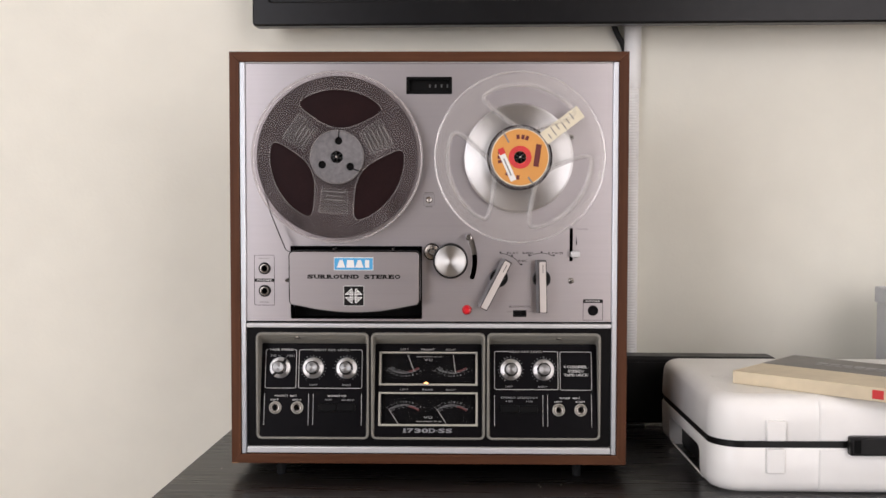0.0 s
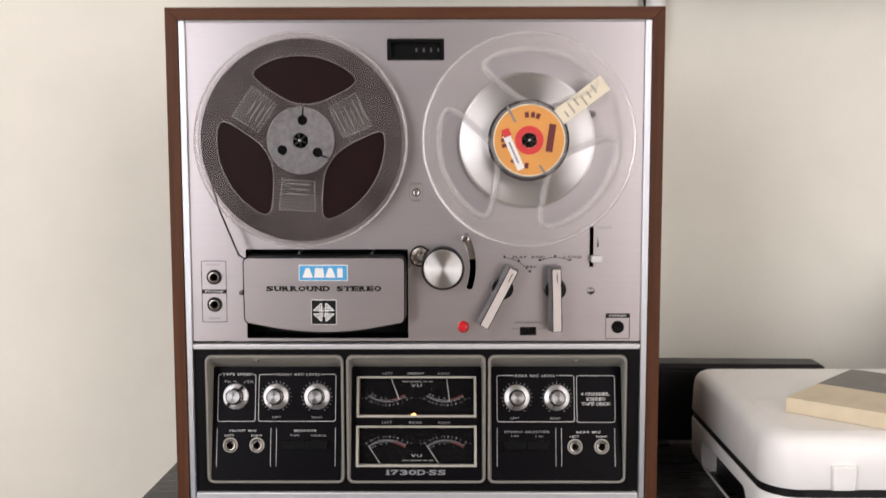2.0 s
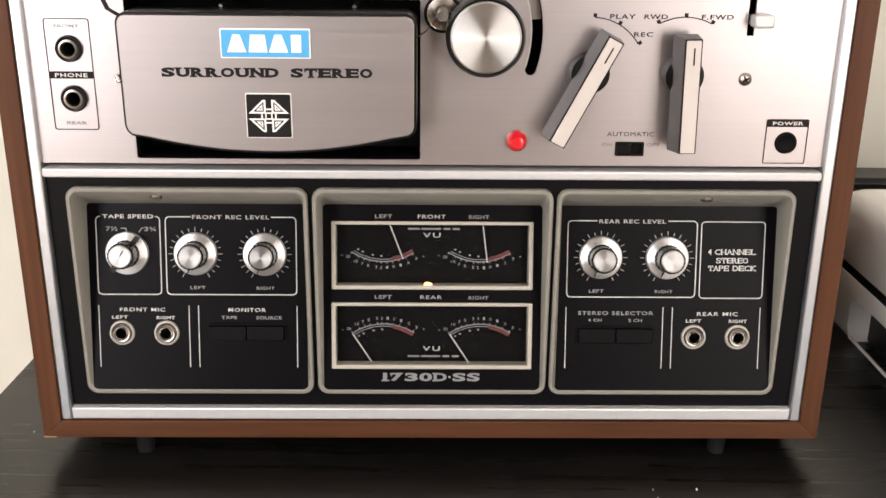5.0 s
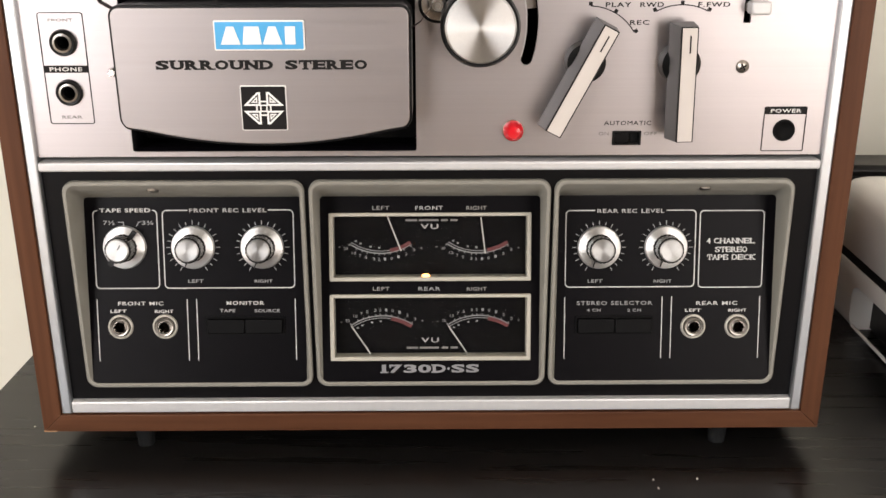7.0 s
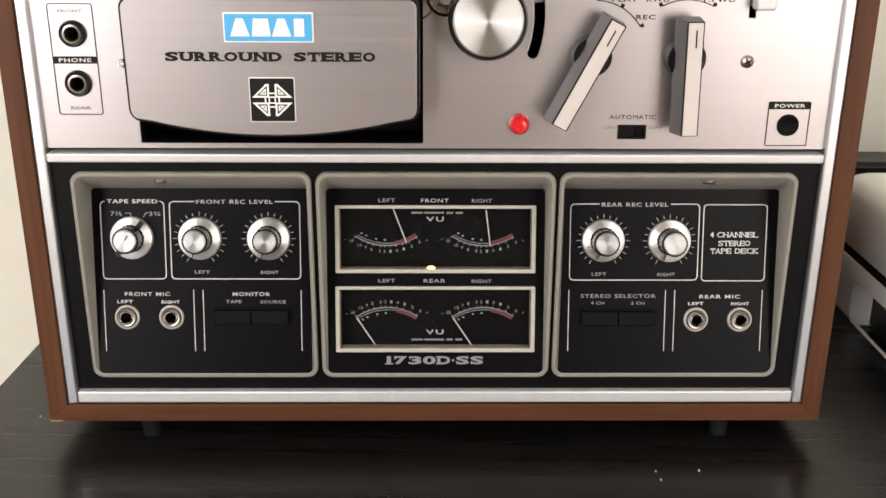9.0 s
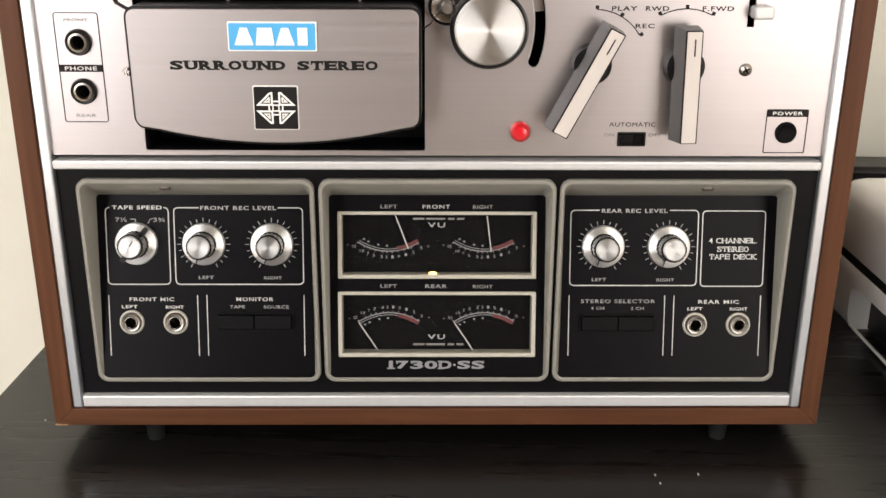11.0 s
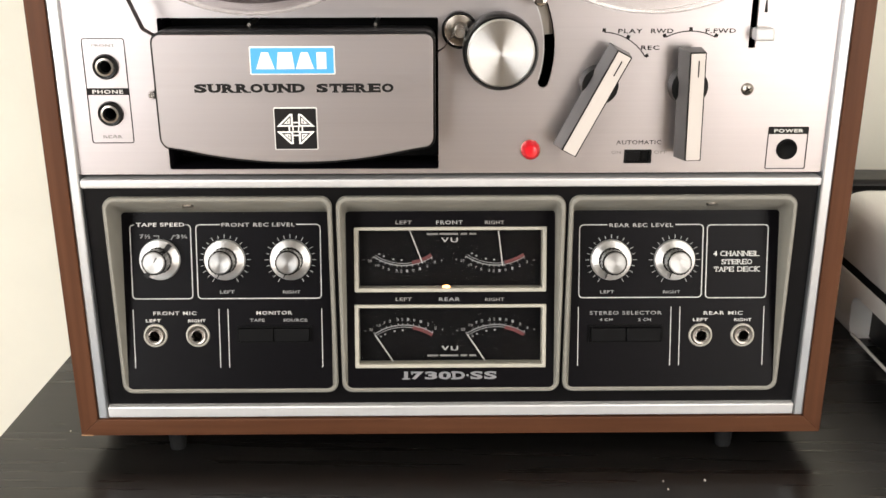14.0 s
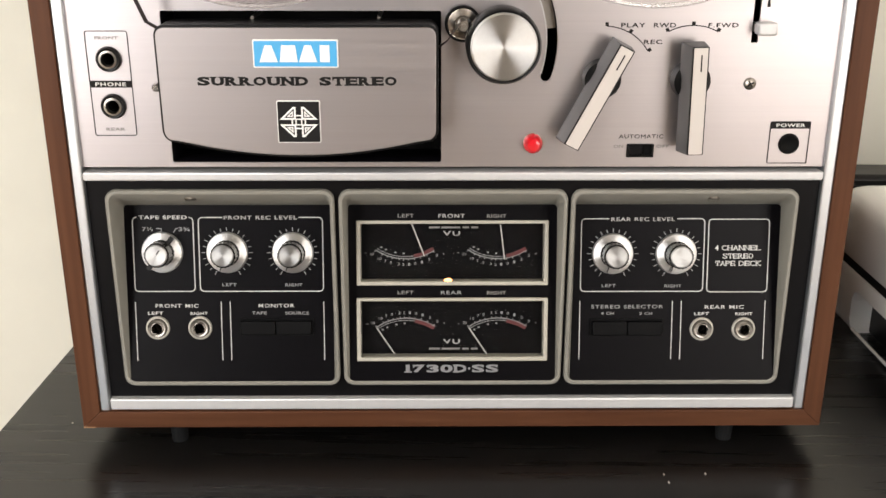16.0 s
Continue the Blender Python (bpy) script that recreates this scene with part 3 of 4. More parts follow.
def lever(hx, hz, x0, z0, x1, z1):
    """A tapered bar lever on a round hub, from its low end to its high end."""
    hub = smooth(part("lever_hub", lathe([(0, -.0058), (.0072, -.0055), (.0092, -.0032), (.0099, .0042), (0, .0042)], hx, hz, 40), plastic_black, deck, "black round lever hub"))
    d = Vector((x1 - x0, z1 - z0))
    length = d.length
    bm, rings = loft([[(-.0066, -.003, -.0006), (.0050, -.003, -.0006), (.0050, -.003, length), (-.0066, -.003, length)],
                      [(-.0042, -.0168, .0006), (.0040, -.0168, .0006), (.0040, -.0168, length - .0006), (-.0042, -.0168, length - .0006)]])
    bm.faces.new(rings[0][::-1])
    bm.faces.new(rings[1])
    bmesh.ops.recalc_face_normals(bm, faces=bm.faces[:])
    m = Matrix.Translation((x0, 0, z0)) @ Matrix.Rotation(math.atan2(d.x, d.y), 4, "Y")
    bmesh.ops.bevel(bm, geom=bm.edges[:], offset=.0004, segments=2, affect="EDGES", profile=.5)
    bar = part("lever_bar", bm, lever_side, hub, "grey bar with an ivory face")
    bar.matrix_local = m
    rim = part("lever_face_edge", plate([rrect(-.0041, .0039, .0007, length - .0007, .0004, 2)], -.0174, -.0166), plastic_black, hub)
    rim.matrix_local = m
    fc = part("lever_face", plate([rrect(-.0035, .0032, .0012, length - .0012, .0003, 2)], -.0181, -.0172), lever_face, hub, "ivory lever face")
    fc.matrix_local = m
    ln = part("lever_mark", stroke([(.0002, length - .0125), (.0002, length - .0045)], .0006, -.0181), print_black, hub)
    ln.matrix_local = m


lever(.0744, .2128, .0577, .1810, .0838, .2316)
lever(.1196, .2120, .1203, .1770, .1190, .2322)

red = smooth(part("record_lamp", lathe([(0, -.0062), (.0030, -.0056), (.0047, -.0036), (.0052, -.0006), (.0052, .0004)], .0408, .1788, 32, FACE), lamp_red, deck, "round red record lamp"))
smooth(part("lamp_ring", lathe([(.0050, -.0004), (.0056, -.0004), (.0057, .0004)], .0408, .1788, 32, FACE), dull_metal, red))
sw = part("slide_switch", plate([rrect(.0898, .1040, .1712, .1784, .0004, 2), rrect(.0905, .1033, .1719, .1777, .0003, 2)], FACE - .0006, FACE + .003), plastic_black, deck, "small black slide switch")
part("switch_floor", block((.090, FACE + .0022, .1714), (.1038, FACE + .003, .1782)), hole_black, sw)
smooth(part("switch_tab", block((.0906, FACE - .0008, .1722), (.0980, FACE + .0022, .1774), .0005, 2), panel_charcoal, sw))
power = part("power_label", stroke(rrect(.1640, .1846, .1680, .1900, .0006, 3), .0004, TXT, True), print_black, deck, "black outline round the power button")
part("label_bar", bars([(.1743, .1882, .0206, .0036)], FACE - .0002), print_black, power)
word("POWER", .1743, .1882, .0150, .0018, FACE - .0005, print_white, power, .016, 1.15)
smooth(part("power_button", lathe([(0, .0004), (.0030, .0000), (.0046, -.0014), (.0052, -.0012), (.0056, .0002), (.0056, .0030)], .1744, .1783, 36, FACE), hole_black, power, "round black power button"))

# ---- lower control panel ----
BAYS = [(-.1840, -.0634), (-.0612, .0604), (.0622, .1830)]
BZ0, BZ1 = .0396, .1540
lower = part("control_panel", plate([rrect(-PX, PX, .0318, .1600, .0004, 2)] + [rrect(a + .0008, b - .0008, BZ0 + .0008, BZ1 - .0008, .005, 6) for a, b in BAYS], FACE + .0005, FACE + .0025), panel_charcoal, deck,
             "charcoal lower control panel")
# the printed fields lean back: their upper edge lies deeper than their lower edge
INY, LEAN = .018, math.atan(.205)
TILT = Matrix.Translation((0, .003, .045)) @ Matrix.Rotation(-LEAN, 4, "X") @ Matrix.Translation((0, -INY, -.045))


def bay(x0, x1, ins0, ins1, holes):
    """A warm grey bezel whose sides slope back to a leaning black field."""
    def loop(a, e, r, y):
        return [(x, y, z) for x, z in rrect(x0 + a, x1 - a, BZ0 + a, BZ1 - e, r, 6)]
    inner = [tuple(TILT @ Vector((x, INY, z))) for x, z in rrect(x0 + ins0, x1 - ins1, .0422, .1416, .0020, 6)]
    bm, rings = loft([loop(0, 0, .0058, .0055), loop(0, 0, .0058, .0022), loop(.0006, .0006, .0054, .0016), loop(.0019, .0019, .0046, .0016), loop(.0024, .0030, .0042, .0022), inner])
    bmesh.ops.recalc_face_normals(bm, faces=bm.faces[:])
    bz = smooth(part("bay_bezel", bm, bezel_grey, deck, "warm grey recessed bezel"), 50)
    pn = part("bay_panel", plate([rrect(x0 + .0022, x1 - .0022, .0420, .1430, .0004, 2)] + holes, INY - .0002, INY + .0012), panel_black, deck, "black printed control field")
    pn.matrix_local = TILT
    return bz, pn


JACKS_L, JACKS_R, JACK_LZ, JACK_RZ = (-.1646, -.1411), (.1392, .1627), .0728, .0715
M1, M2 = (-.0535, .0526, .0968, .1330), (-.0537, .0527, .0538, .0897)
holes = [[circle(x, JACK_LZ, .0042, 28) for x in JACKS_L], [rrect(m[0] + .0014, m[1] - .0014, m[2] + .0014, m[3] - .0014, .0004, 2) for m in (M1, M2)],
         [circle(x, JACK_RZ, .0042, 28) for x in JACKS_R]]
bays = [bay(a, b, i, j, h) for (a, b), (i, j), h in zip(BAYS, ((.0032, .0034), (.0032, .0032), (.0034, .0022)), holes)]
for x in (-.1403, .1392):
    s = part("bezel_screw", lathe([(0, -.0009), (.0026, -.0007), (.0033, .0006)], 0, 0, 18), dull_metal, bays[0][0] if x < 0 else bays[2][0], "small slotted screw")
    s.matrix_local = pose(x, .0080, .1475, 62, 0, 0)
PL = INY - .0003


def broken_frame(x0, x1, z0, z1, gap0, gap1, panel):
    """A white outline with round corners, open at the top for its title."""
    pts = rrect(x0, x1, z0, z1, .0022, 5)
    loop = [(gap0, z1)] + pts[6:] + pts[:6] + [(gap1, z1)]
    part("outline", stroke(loop, .0005, PL), print_white, panel)


def frame_full(x0, x1, z0, z1, panel):
    part("outline", stroke(rrect(x0, x1, z0, z1, .0020, 5), .0005, PL, True), print_white, panel)


def uprights(xs, panel):
    for x in xs:
        part("rule", stroke([(x, .0542), (x, .0876)], .0004, PL), print_white, panel)


def control_knob(x, z, panel, speed=False):
    k = smooth(part("knob_skirt", lathe([(0, -.0036), (.0070, -.0034), (.0109, -.0018), (.0114, -.0006), (.0114, 0), (0, 0)], x, z, 48, INY), knob_silver, deck, "silver control knob with a black ribbed grip"))
    k.matrix_local = TILT
    bm = bmesh.new()
    n = 60
    prof = [(.0073, -.0030), (.0072, -.0044), (.0068, -.0048), (.0067, -.0126), (.0062, -.0134)]
    rings = []
    for r, y in prof:
        rings.append([bm.verts.new((x + (r + (.00012 if q % 3 else -.00012)) * math.cos(2 * math.pi * q / n), INY + y, z + (r + (.00012 if q % 3 else -.00012)) * math.sin(2 * math.pi * q / n))) for q in range(n)])
    for a, b in zip(rings, rings[1:]):
        for q in range(n):
            bm.faces.new((a[q], a[(q + 1) % n], b[(q + 1) % n], b[q]))
    bm.faces.new(rings[-1])
    bmesh.ops.recalc_face_normals(bm, faces=bm.faces[:])
    part("grip", bm, grip_black, k, "black ribbed grip")
    smooth(part("cap", lathe([(0, -.0140), (.0054, -.0141), (.0060, -.0136), (.0060, -.0126)], x, z, 40, INY), cap_silver, k, "spun aluminium cap"))
    if speed:
        a = arc(x, z, .0112, 38, 38, 1)[0]
        b = arc(x, z, .0112, 218, 218, 1)[0]
        part("pointer", stroke([a, b], .0026, INY - .0044, thick=.0014), plastic_black, k, "black pointer bar")
        part("cap_mark", stroke([arc(x, z, .0006, 30, 30, 1)[0], arc(x, z, .0034, 30, 30, 1)[0]], .0004, INY - .0141), print_black, k)
    else:
        part("pointer", stroke([arc(x, z, .0071, 200, 200, 1)[0], arc(x, z, .0104, 200, 200, 1)[0]], .0005, INY - .0040, thick=.0005), print_black, k)
        bm = bmesh.new()
        for q in range(21):
            t = -150 + 15 * q
            stroke([arc(x, z, .0120, t, t, 1)[0], arc(x, z, .0142 if q % 2 == 0 else .0137, t, t, 1)[0]], .00042, PL, bm=bm)
        part("dial_scale", bm, print_dim, panel)


MIC = [("jack_washer", washer_cream, [(.0052, -.0010), (.0058, -.0015), (.0064, -.0013), (.0068, .0002)]),
       ("jack_groove", hole_black, [(.0030, -.0012), (.0053, -.0012)]),
       ("jack_nut", dull_metal, [(.0036, -.0014), (.0038, -.0026), (.0046, -.0028), (.0050, -.0012)]),
       ("jack_sleeve", chrome, [(.0025, .004), (.0026, -.0030), (.0030, -.0036), (.0034, -.0030), (.0036, -.0012)])]


def rocker(x0, x1, z0, z1, panel):
    """Two black push keys in one frame."""
    fr = part("key_frame", plate([rrect(x0, x1, z0, z1, .0005, 2), rrect(x0 + .0009, x1 - .0009, z0 + .0008, z1 - .0008, .0003, 2)], INY - .0012, INY + .0002), key_black, panel, "black frame of two push keys")
    mid = (x0 + x1) / 2
    for a, b in ((x0 + .0011, mid - .0002), (mid + .0002, x1 - .0011)):
        smooth(part("push_key", block((a, INY - .0036, z0 + .001), (b, INY, z1 - .001), .0007, 2), key_black, panel, "black push key"))


# left field
p1 = bays[0][1]
broken_frame(-.1763, -.1431, .0935, .1348, -.1740, -.1452, p1)
word("TAPE SPEED", -.1596, .1348, .0264, .0021, PL, print_white, p1, .016, 1.15)
broken_frame(-.1402, -.0720, .0935, .1347, -.1270, -.0850, p1)
word("FRONT REC LEVEL", -.1060, .1346, .0402, .0021, PL, print_mid, p1, .012, 1.15)
word("7½", -.1682, .1283, .0060, .0023, PL, print_dim, p1)
word("3¾", -.1481, .1282, .0060, .0023, PL, print_dim, p1)
part("speed_tick", stroke([(-.1634, .1286), (-.1606, .1286), (-.1606, .1268)], .0004, PL), print_dim, p1)
part("speed_tick", stroke([(-.1514, .1287), (-.1526, .1287), (-.1540, .1264)], .0004, PL), print_dim, p1)
word("LEFT", -.1240, .0972, .0080, .0017, PL, print_dim, p1)
word("RIGHT", -.0884, .0970, .0094, .0017, PL, print_dim, p1)
uprights((-.1765, -.1290, -.1240, -.0720), p1)
word("FRONT MIC", -.1535, .0853, .0238, .0020, PL, print_white, p1, .004, 1.15)
word("LEFT", -.1655, .0812, .0084, .0017, PL, print_white, p1)
word("RIGHT", -.1414, .0810, .0096, .0017, PL, print_white, p1)
word("MONITOR", -.0984, .0853, .0197, .0020, PL, print_white, p1, .004, 1.15)
word("TAPE", -.1079, .0812, .0082, .0017, PL, print_dim, p1)
word("SOURCE", -.0869, .0811, .0134, .0017, PL, print_dim, p1)
control_knob(-.1605, .1154, p1, True)
control_knob(-.1248, .1152, p1)
control_knob(-.0886, .1151, p1)
for x in JACKS_L:
    jack(x, JACK_LZ, INY, deck, MIC, .0026, jack_brass).matrix_local = TILT
rocker(-.1193, -.0777, .0682, .0780, p1)

# right field
p3 = bays[2][1]
broken_frame(.0708, .1390, .0930, .1337, .0860, .1236, p3)
word("REAR REC LEVEL", .1048, .1334, .0352, .0021, PL, print_mid, p3, .012, 1.15)
frame_full(.1413, .1749, .0926, .1334, p3)
slab_word("4", .1461, .1174, .0022, .0030, PL, print_white, p3, .004, .3)
slab_word("CHANNEL", .1598, .1174, .0222, .0028, PL, print_white, p3, .004, .3)
slab_word("STEREO", .1581, .1128, .0172, .0028, PL, print_white, p3, .004, .3)
slab_word("TAPE", .1511, .1087, .0112, .0028, PL, print_white, p3, .004, .3)
slab_word("DECK", .1648, .1087, .0126, .0028, PL, print_white, p3, .004, .3)
word("LEFT", .0866, .0962, .0078, .0017, PL, print_dim, p3)
word("RIGHT", .1224, .0960, .0094, .0017, PL, print_dim, p3)
uprights((.0707, .1224, .1274, .1743), p3)
word("STEREO SELECTOR", .0972, .0843, .0402, .0020, PL, print_dim, p3, .009, 1.15)
word("4 CH", .0862, .0805, .0072, .0016, PL, print_dim, p3)
word("2 CH", .1077, .0804, .0072, .0016, PL, print_dim, p3)
word("REAR MIC", .1516, .0840, .0218, .0020, PL, print_white, p3, .004, 1.15)
word("LEFT", .1390, .0802, .0082, .0017, PL, print_white, p3)
word("RIGHT", .1627, .0801, .0096, .0017, PL, print_white, p3)
control_knob(.0884, .1142, p3)
control_knob(.1236, .1141, p3)
for x in JACKS_R:
    jack(x, JACK_RZ, INY, deck, MIC, .0026, jack_brass).matrix_local = TILT
rocker(.0765, .1178, .0674, .0773, p3)

# meters
p2 = bays[1][1]
word("LEFT", -.0261, .1355, .0090, .0020, PL, print_grey, p2)
word("FRONT", -.0009, .1354, .0146, .0021, PL, print_mid, p2, .009, 1.15)
word("RIGHT", .0239, .1353, .0106, .0020, PL, print_grey, p2)
word("LEFT", -.0264, .0926, .0090, .0019, PL, print_grey, p2)
word("REAR", -.0010, .0925, .0116, .0020, PL, print_dim, p2, .009, 1.15)
word("RIGHT", .0241, .0923, .0106, .0019, PL, print_grey, p2)
slab_word("1730D\u00b7SS", -.0011, .0491, .0536, .0045, PL, print_silver, p2)
SCALE = (("20", -34), ("10", -25.5), ("7", -19.5), ("5", -14), ("3", -6.5), ("2", -2), ("1", 3.5), ("0", 9.5), ("1", 16), ("2", 23.5), ("3", 31.5))


def meter(x0, x1, z0, z1, vu, maker, pivots, needles, up):
    """A twin level meter behind glass in a cream frame; up is -1 where the scale hangs upside down."""
    MY = .0255
    fr = smooth(part("meter_frame", plate([rrect(x0, x1, z0, z1, .0006, 2), rrect(x0 + .0022, x1 - .0022, z0 + .0021, z1 - .0018, .0004, 2)], .0160, .0262, .0004), bezel_cream, deck, "cream level meter frame"))
    fr.matrix_local = TILT
    part("meter_face", block((x0 + .001, MY, z0 + .001), (x1 - .001, MY + .001, z1 - .001)), meter_face, fr)
    g = part("meter_glass", block((x0 + .0016, .0186, z0 + .0016), (x1 - .0016, .0194, z1 - .0014)), meter_glass, fr)
    g.visible_shadow = False
    F = MY - .0002
    for (px, pz), a in zip(pivots, needles):
        def at(r, t):
            return (px + r * math.sin(radians(t)), pz + up * r * math.cos(radians(t)))
        wht = stroke([at(.0298, -33.5 + 43 * k / 18) for k in range(19)], .0005, F)
        stroke([at(.0286, -33.5 + 43 * k / 18) for k in range(19)], .0003, F, bm=wht)
        stroke([at(.0298, 9.5 + 23.5 * k / 10) for k in range(11)], .0003, F, bm=wht)
        for _, t in SCALE:
            stroke([at(.0298, t), at(.0309, t)], .0004, F, bm=wht)
        part("scale_line", wht, print_dim, fr)
        part("red_zone", stroke([at(.0286, 9.8 + 23.5 * k / 10) for k in range(11)], .0019, F), print_red, fr)
        num = bmesh.new()
        for s, t in SCALE:
            x, z = at(.0330, t * 1.02)
            tm = text_mesh(s, x, z, .0010 * len(s) + .0002, .0015, F)
            me = bpy.data.meshes.new("n")
            tm.to_mesh(me)
            tm.free()
            num.from_mesh(me)
            bpy.data.meshes.remove(me)
        bars([(*at(.0268, t), .0011, .0008) for t in (-30, -24, -12, -2)], F, num)
        bars([(*at(.0345, -40), .0010, .0003), (*at(.0345, 38.5), .0009, .0003), (*at(.0345, 38.5), .0003, .0009)], F, num)
        part("scale_numbers", num, print_dim, fr)
        lo = .0102
        part("needle", stroke([at(lo, a), at(.0300, a)], .0006, .0222, thick=.0003), needle_white, fr, "white meter needle")
    word("VU", -.0008, vu, .0094, .0026, F, print_mid, fr, .012, 1.25)
    part("maker_bars", bars([(-.0104, maker, .0062, .0010), (-.0012, maker, .0104, .0010), (.0072, maker, .0036, .0010), (.0122, maker, .0038, .0010)], F), print_grey, fr)
    return fr


m1 = meter(*M1, .1247, .1281, ((-.0267, .1402), (.0251, .1402)), (21, 7), -1)
m2 = meter(*M2, .0629, .0587, ((-.0264, .0466), (.0255, .0466)), (-33.5, -33.5), 1)
bulb = lathe([(0, -.0012), (.0012, -.0010), (.0019, 0)], 0, 0, 16)
bmesh.ops.transform(bulb, matrix=Matrix.LocRotScale((-.0028, .0185, .0993), None, (1.2, 1, .62)), verts=bulb.verts[:])
smooth(part("meter_bulb", bulb, bulb_glow, m1, "glowing amber meter bulb"))

# ---- reels and tape ----
RZ = .3390


def reel_windows(turn, half=.0205, r0=.0298, r1=.0702, relax=30):
    """The three openings of a reel flange: an arc outside, two straight spokes' sides, all corners well rounded."""
    loops = []
    for k in range(3):
        mid = radians(turn + 120 * k)
        ao, ai = radians(60) - math.asin(half / r1), radians(60) - math.asin(half / r0)
        raw = [(r1, -ao + 2 * ao * q / 60) for q in range(61)] + [(r0, ai - 2 * ai * q / 8) for q in range(9)]
        pts = [Vector((r * math.sin(mid + a), r * math.cos(mid + a))) for r, a in raw]
        lens = [(pts[(i + 1) % len(pts)] - p).length for i, p in enumerate(pts)]
        step, out, run = sum(lens) / 96, [], 0.0
        for p, q, d in zip(pts, pts[1:] + pts[:1], lens):
            while run < d:
                out.append(p.lerp(q, run / d))
                run += step
            run -= d
        for _ in range(relax):                  # relax the corners to round them
            out = [(out[i - 1] + out[i] * 2 + out[(i + 1) % len(out)]) / 4 for i in range(len(out))]
        loops.append([(p.x, p.y) for p in out])
    return loops


def bead(loop, width, height, y):
    """A rounded moulded bead along a closed loop, standing proud of y."""
    n = len(loop)
    rings = []
    bm = bmesh.new()
    for i in range(n):
        p, d = Vector(loop[i]), Vector(loop[(i + 1) % n]) - Vector(loop[i - 1])
        nrm = Vector((-d.y, d.x)).normalized()
        rings.append([bm.verts.new((p.x + nrm.x * u * width / 2, y - h * height, p.y + nrm.y * u * width / 2))
                      for u, h in ((-1, 0), (-.75, .6), (-.3, .95), (.3, .95), (.75, .6), (1, 0))])
    for i in range(n):
        a, b = rings[i], rings[(i + 1) % n]
        for k in range(5):
            bm.faces.new((a[k], a[k + 1], b[k + 1], b[k]))
    bmesh.ops.recalc_face_normals(bm, faces=bm.faces[:])
    return bm


def reel(x, turn, skew, label, plastic, pack, tape_label, edge, bead_size, r1):
    r = thing("tape_reel", pose(x, 0, RZ), label, "tape reel", "reels on the deck")
    for name, y0, off in (("front_flange", -.0214, 0), ("back_flange", -.0074, skew)):
        wins = reel_windows(turn + off, r1=r1)
        f = smooth(part(name, plate([circle(0, 0, .0885, 96), circle(0, 0, .0275, 48)] + wins, y0, y0 + .0014, .0004), plastic, r, "thin plastic reel flange"))
        f.visible_shadow = False
        for w in wins:
            smooth(part("window_edge", bead(w, *bead_size, y0), edge, f, "raised clear window edge"), 80).visible_shadow = False
        if name == "front_flange":
            front = f
    smooth(part("flange_rim", lathe([(.0868, -.0217), (.0880, -.0221), (.0889, -.0215), (.0889, -.0199), (.0872, -.0199), (.0868, -.0217)], segs=96), edge, r)).visible_shadow = False
    smooth(part("tape_pack", lathe([(.026, -.0178), (pack, -.0178), (pack, -.0098), (.026, -.0098), (.026, -.0178)], segs=96), tape_brown, r, tape_label))
    return r, front


left, lf = reel(-.0940, 4, 0, "full hazy clear plastic tape reel wound with brown tape", reel_smoke, .0838, "wound brown magnetic tape", reel_edge, (.0011, .0004), .0702)
hub = smooth(part("hub", plate([circle(0, 0, .0280, 64)] + [circle(.0172 * math.sin(radians(a)), .0168 * math.cos(radians(a)), .0040, 20) for a in (6, 126, 242)] + [circle(0, 0, .0062, 24)], -.0232, -.0200, .0006), hub_plastic, left, "grey plastic hub with three holes"))
part("hub_core", lathe([(.0062, -.0195), (.0265, -.0195), (.0265, -.0080), (.0062, -.0080)], segs=48), hole_black, left)
smooth(part("hub_ridge", lathe([(.0266, -.0232), (.0274, -.0240), (.0282, -.0226)], segs=64), reel_edge, left))
part("hub_slot", stroke([(.0160, -.0118), (.0245, -.0150)], .0014, -.0232, thick=.0002), hole_black, left)
part("hub_slot", stroke([(.0020, .0200), (.0026, .0282)], .0012, -.0232, thick=.0002), hole_black, left)
for a, n in ((64, 6), (184, 3), (304, 4)):
    bm = bmesh.new()
    t = radians(a)
    for q in range(n):
        c = Vector((math.sin(t), math.cos(t))) * (.036 + .0042 * q)
        d = Vector((math.cos(t), -math.sin(t))) * (.0105, .0075, .009, .006)[q % 4]
        stroke([tuple(c - d), tuple(c + d)], .0005, -.0217, bm=bm)
    part("moulded_marks", bm, print_grey, lf, "fine illegible moulded marks")
for a in (64, 184, 304):
    bm = bmesh.new()
    t = radians(a)
    u, v = Vector((math.sin(t), math.cos(t))), Vector((math.cos(t), -math.sin(t)))
    q = [u * .033 - v * .0135, u * .058 - v * .0150, u * .058 + v * .0150, u * .033 + v * .0135]
    stroke([tuple(p) for p in q], .0005, -.0216, True, bm=bm)
    pad = part("moulded_panel", plate([[tuple(p) for p in q]], -.0217, -.0214), reel_frost, lf, "frosted moulded panel")
    pad.visible_shadow = False
    part("panel_edge", bm, reel_edge, pad).visible_shadow = False


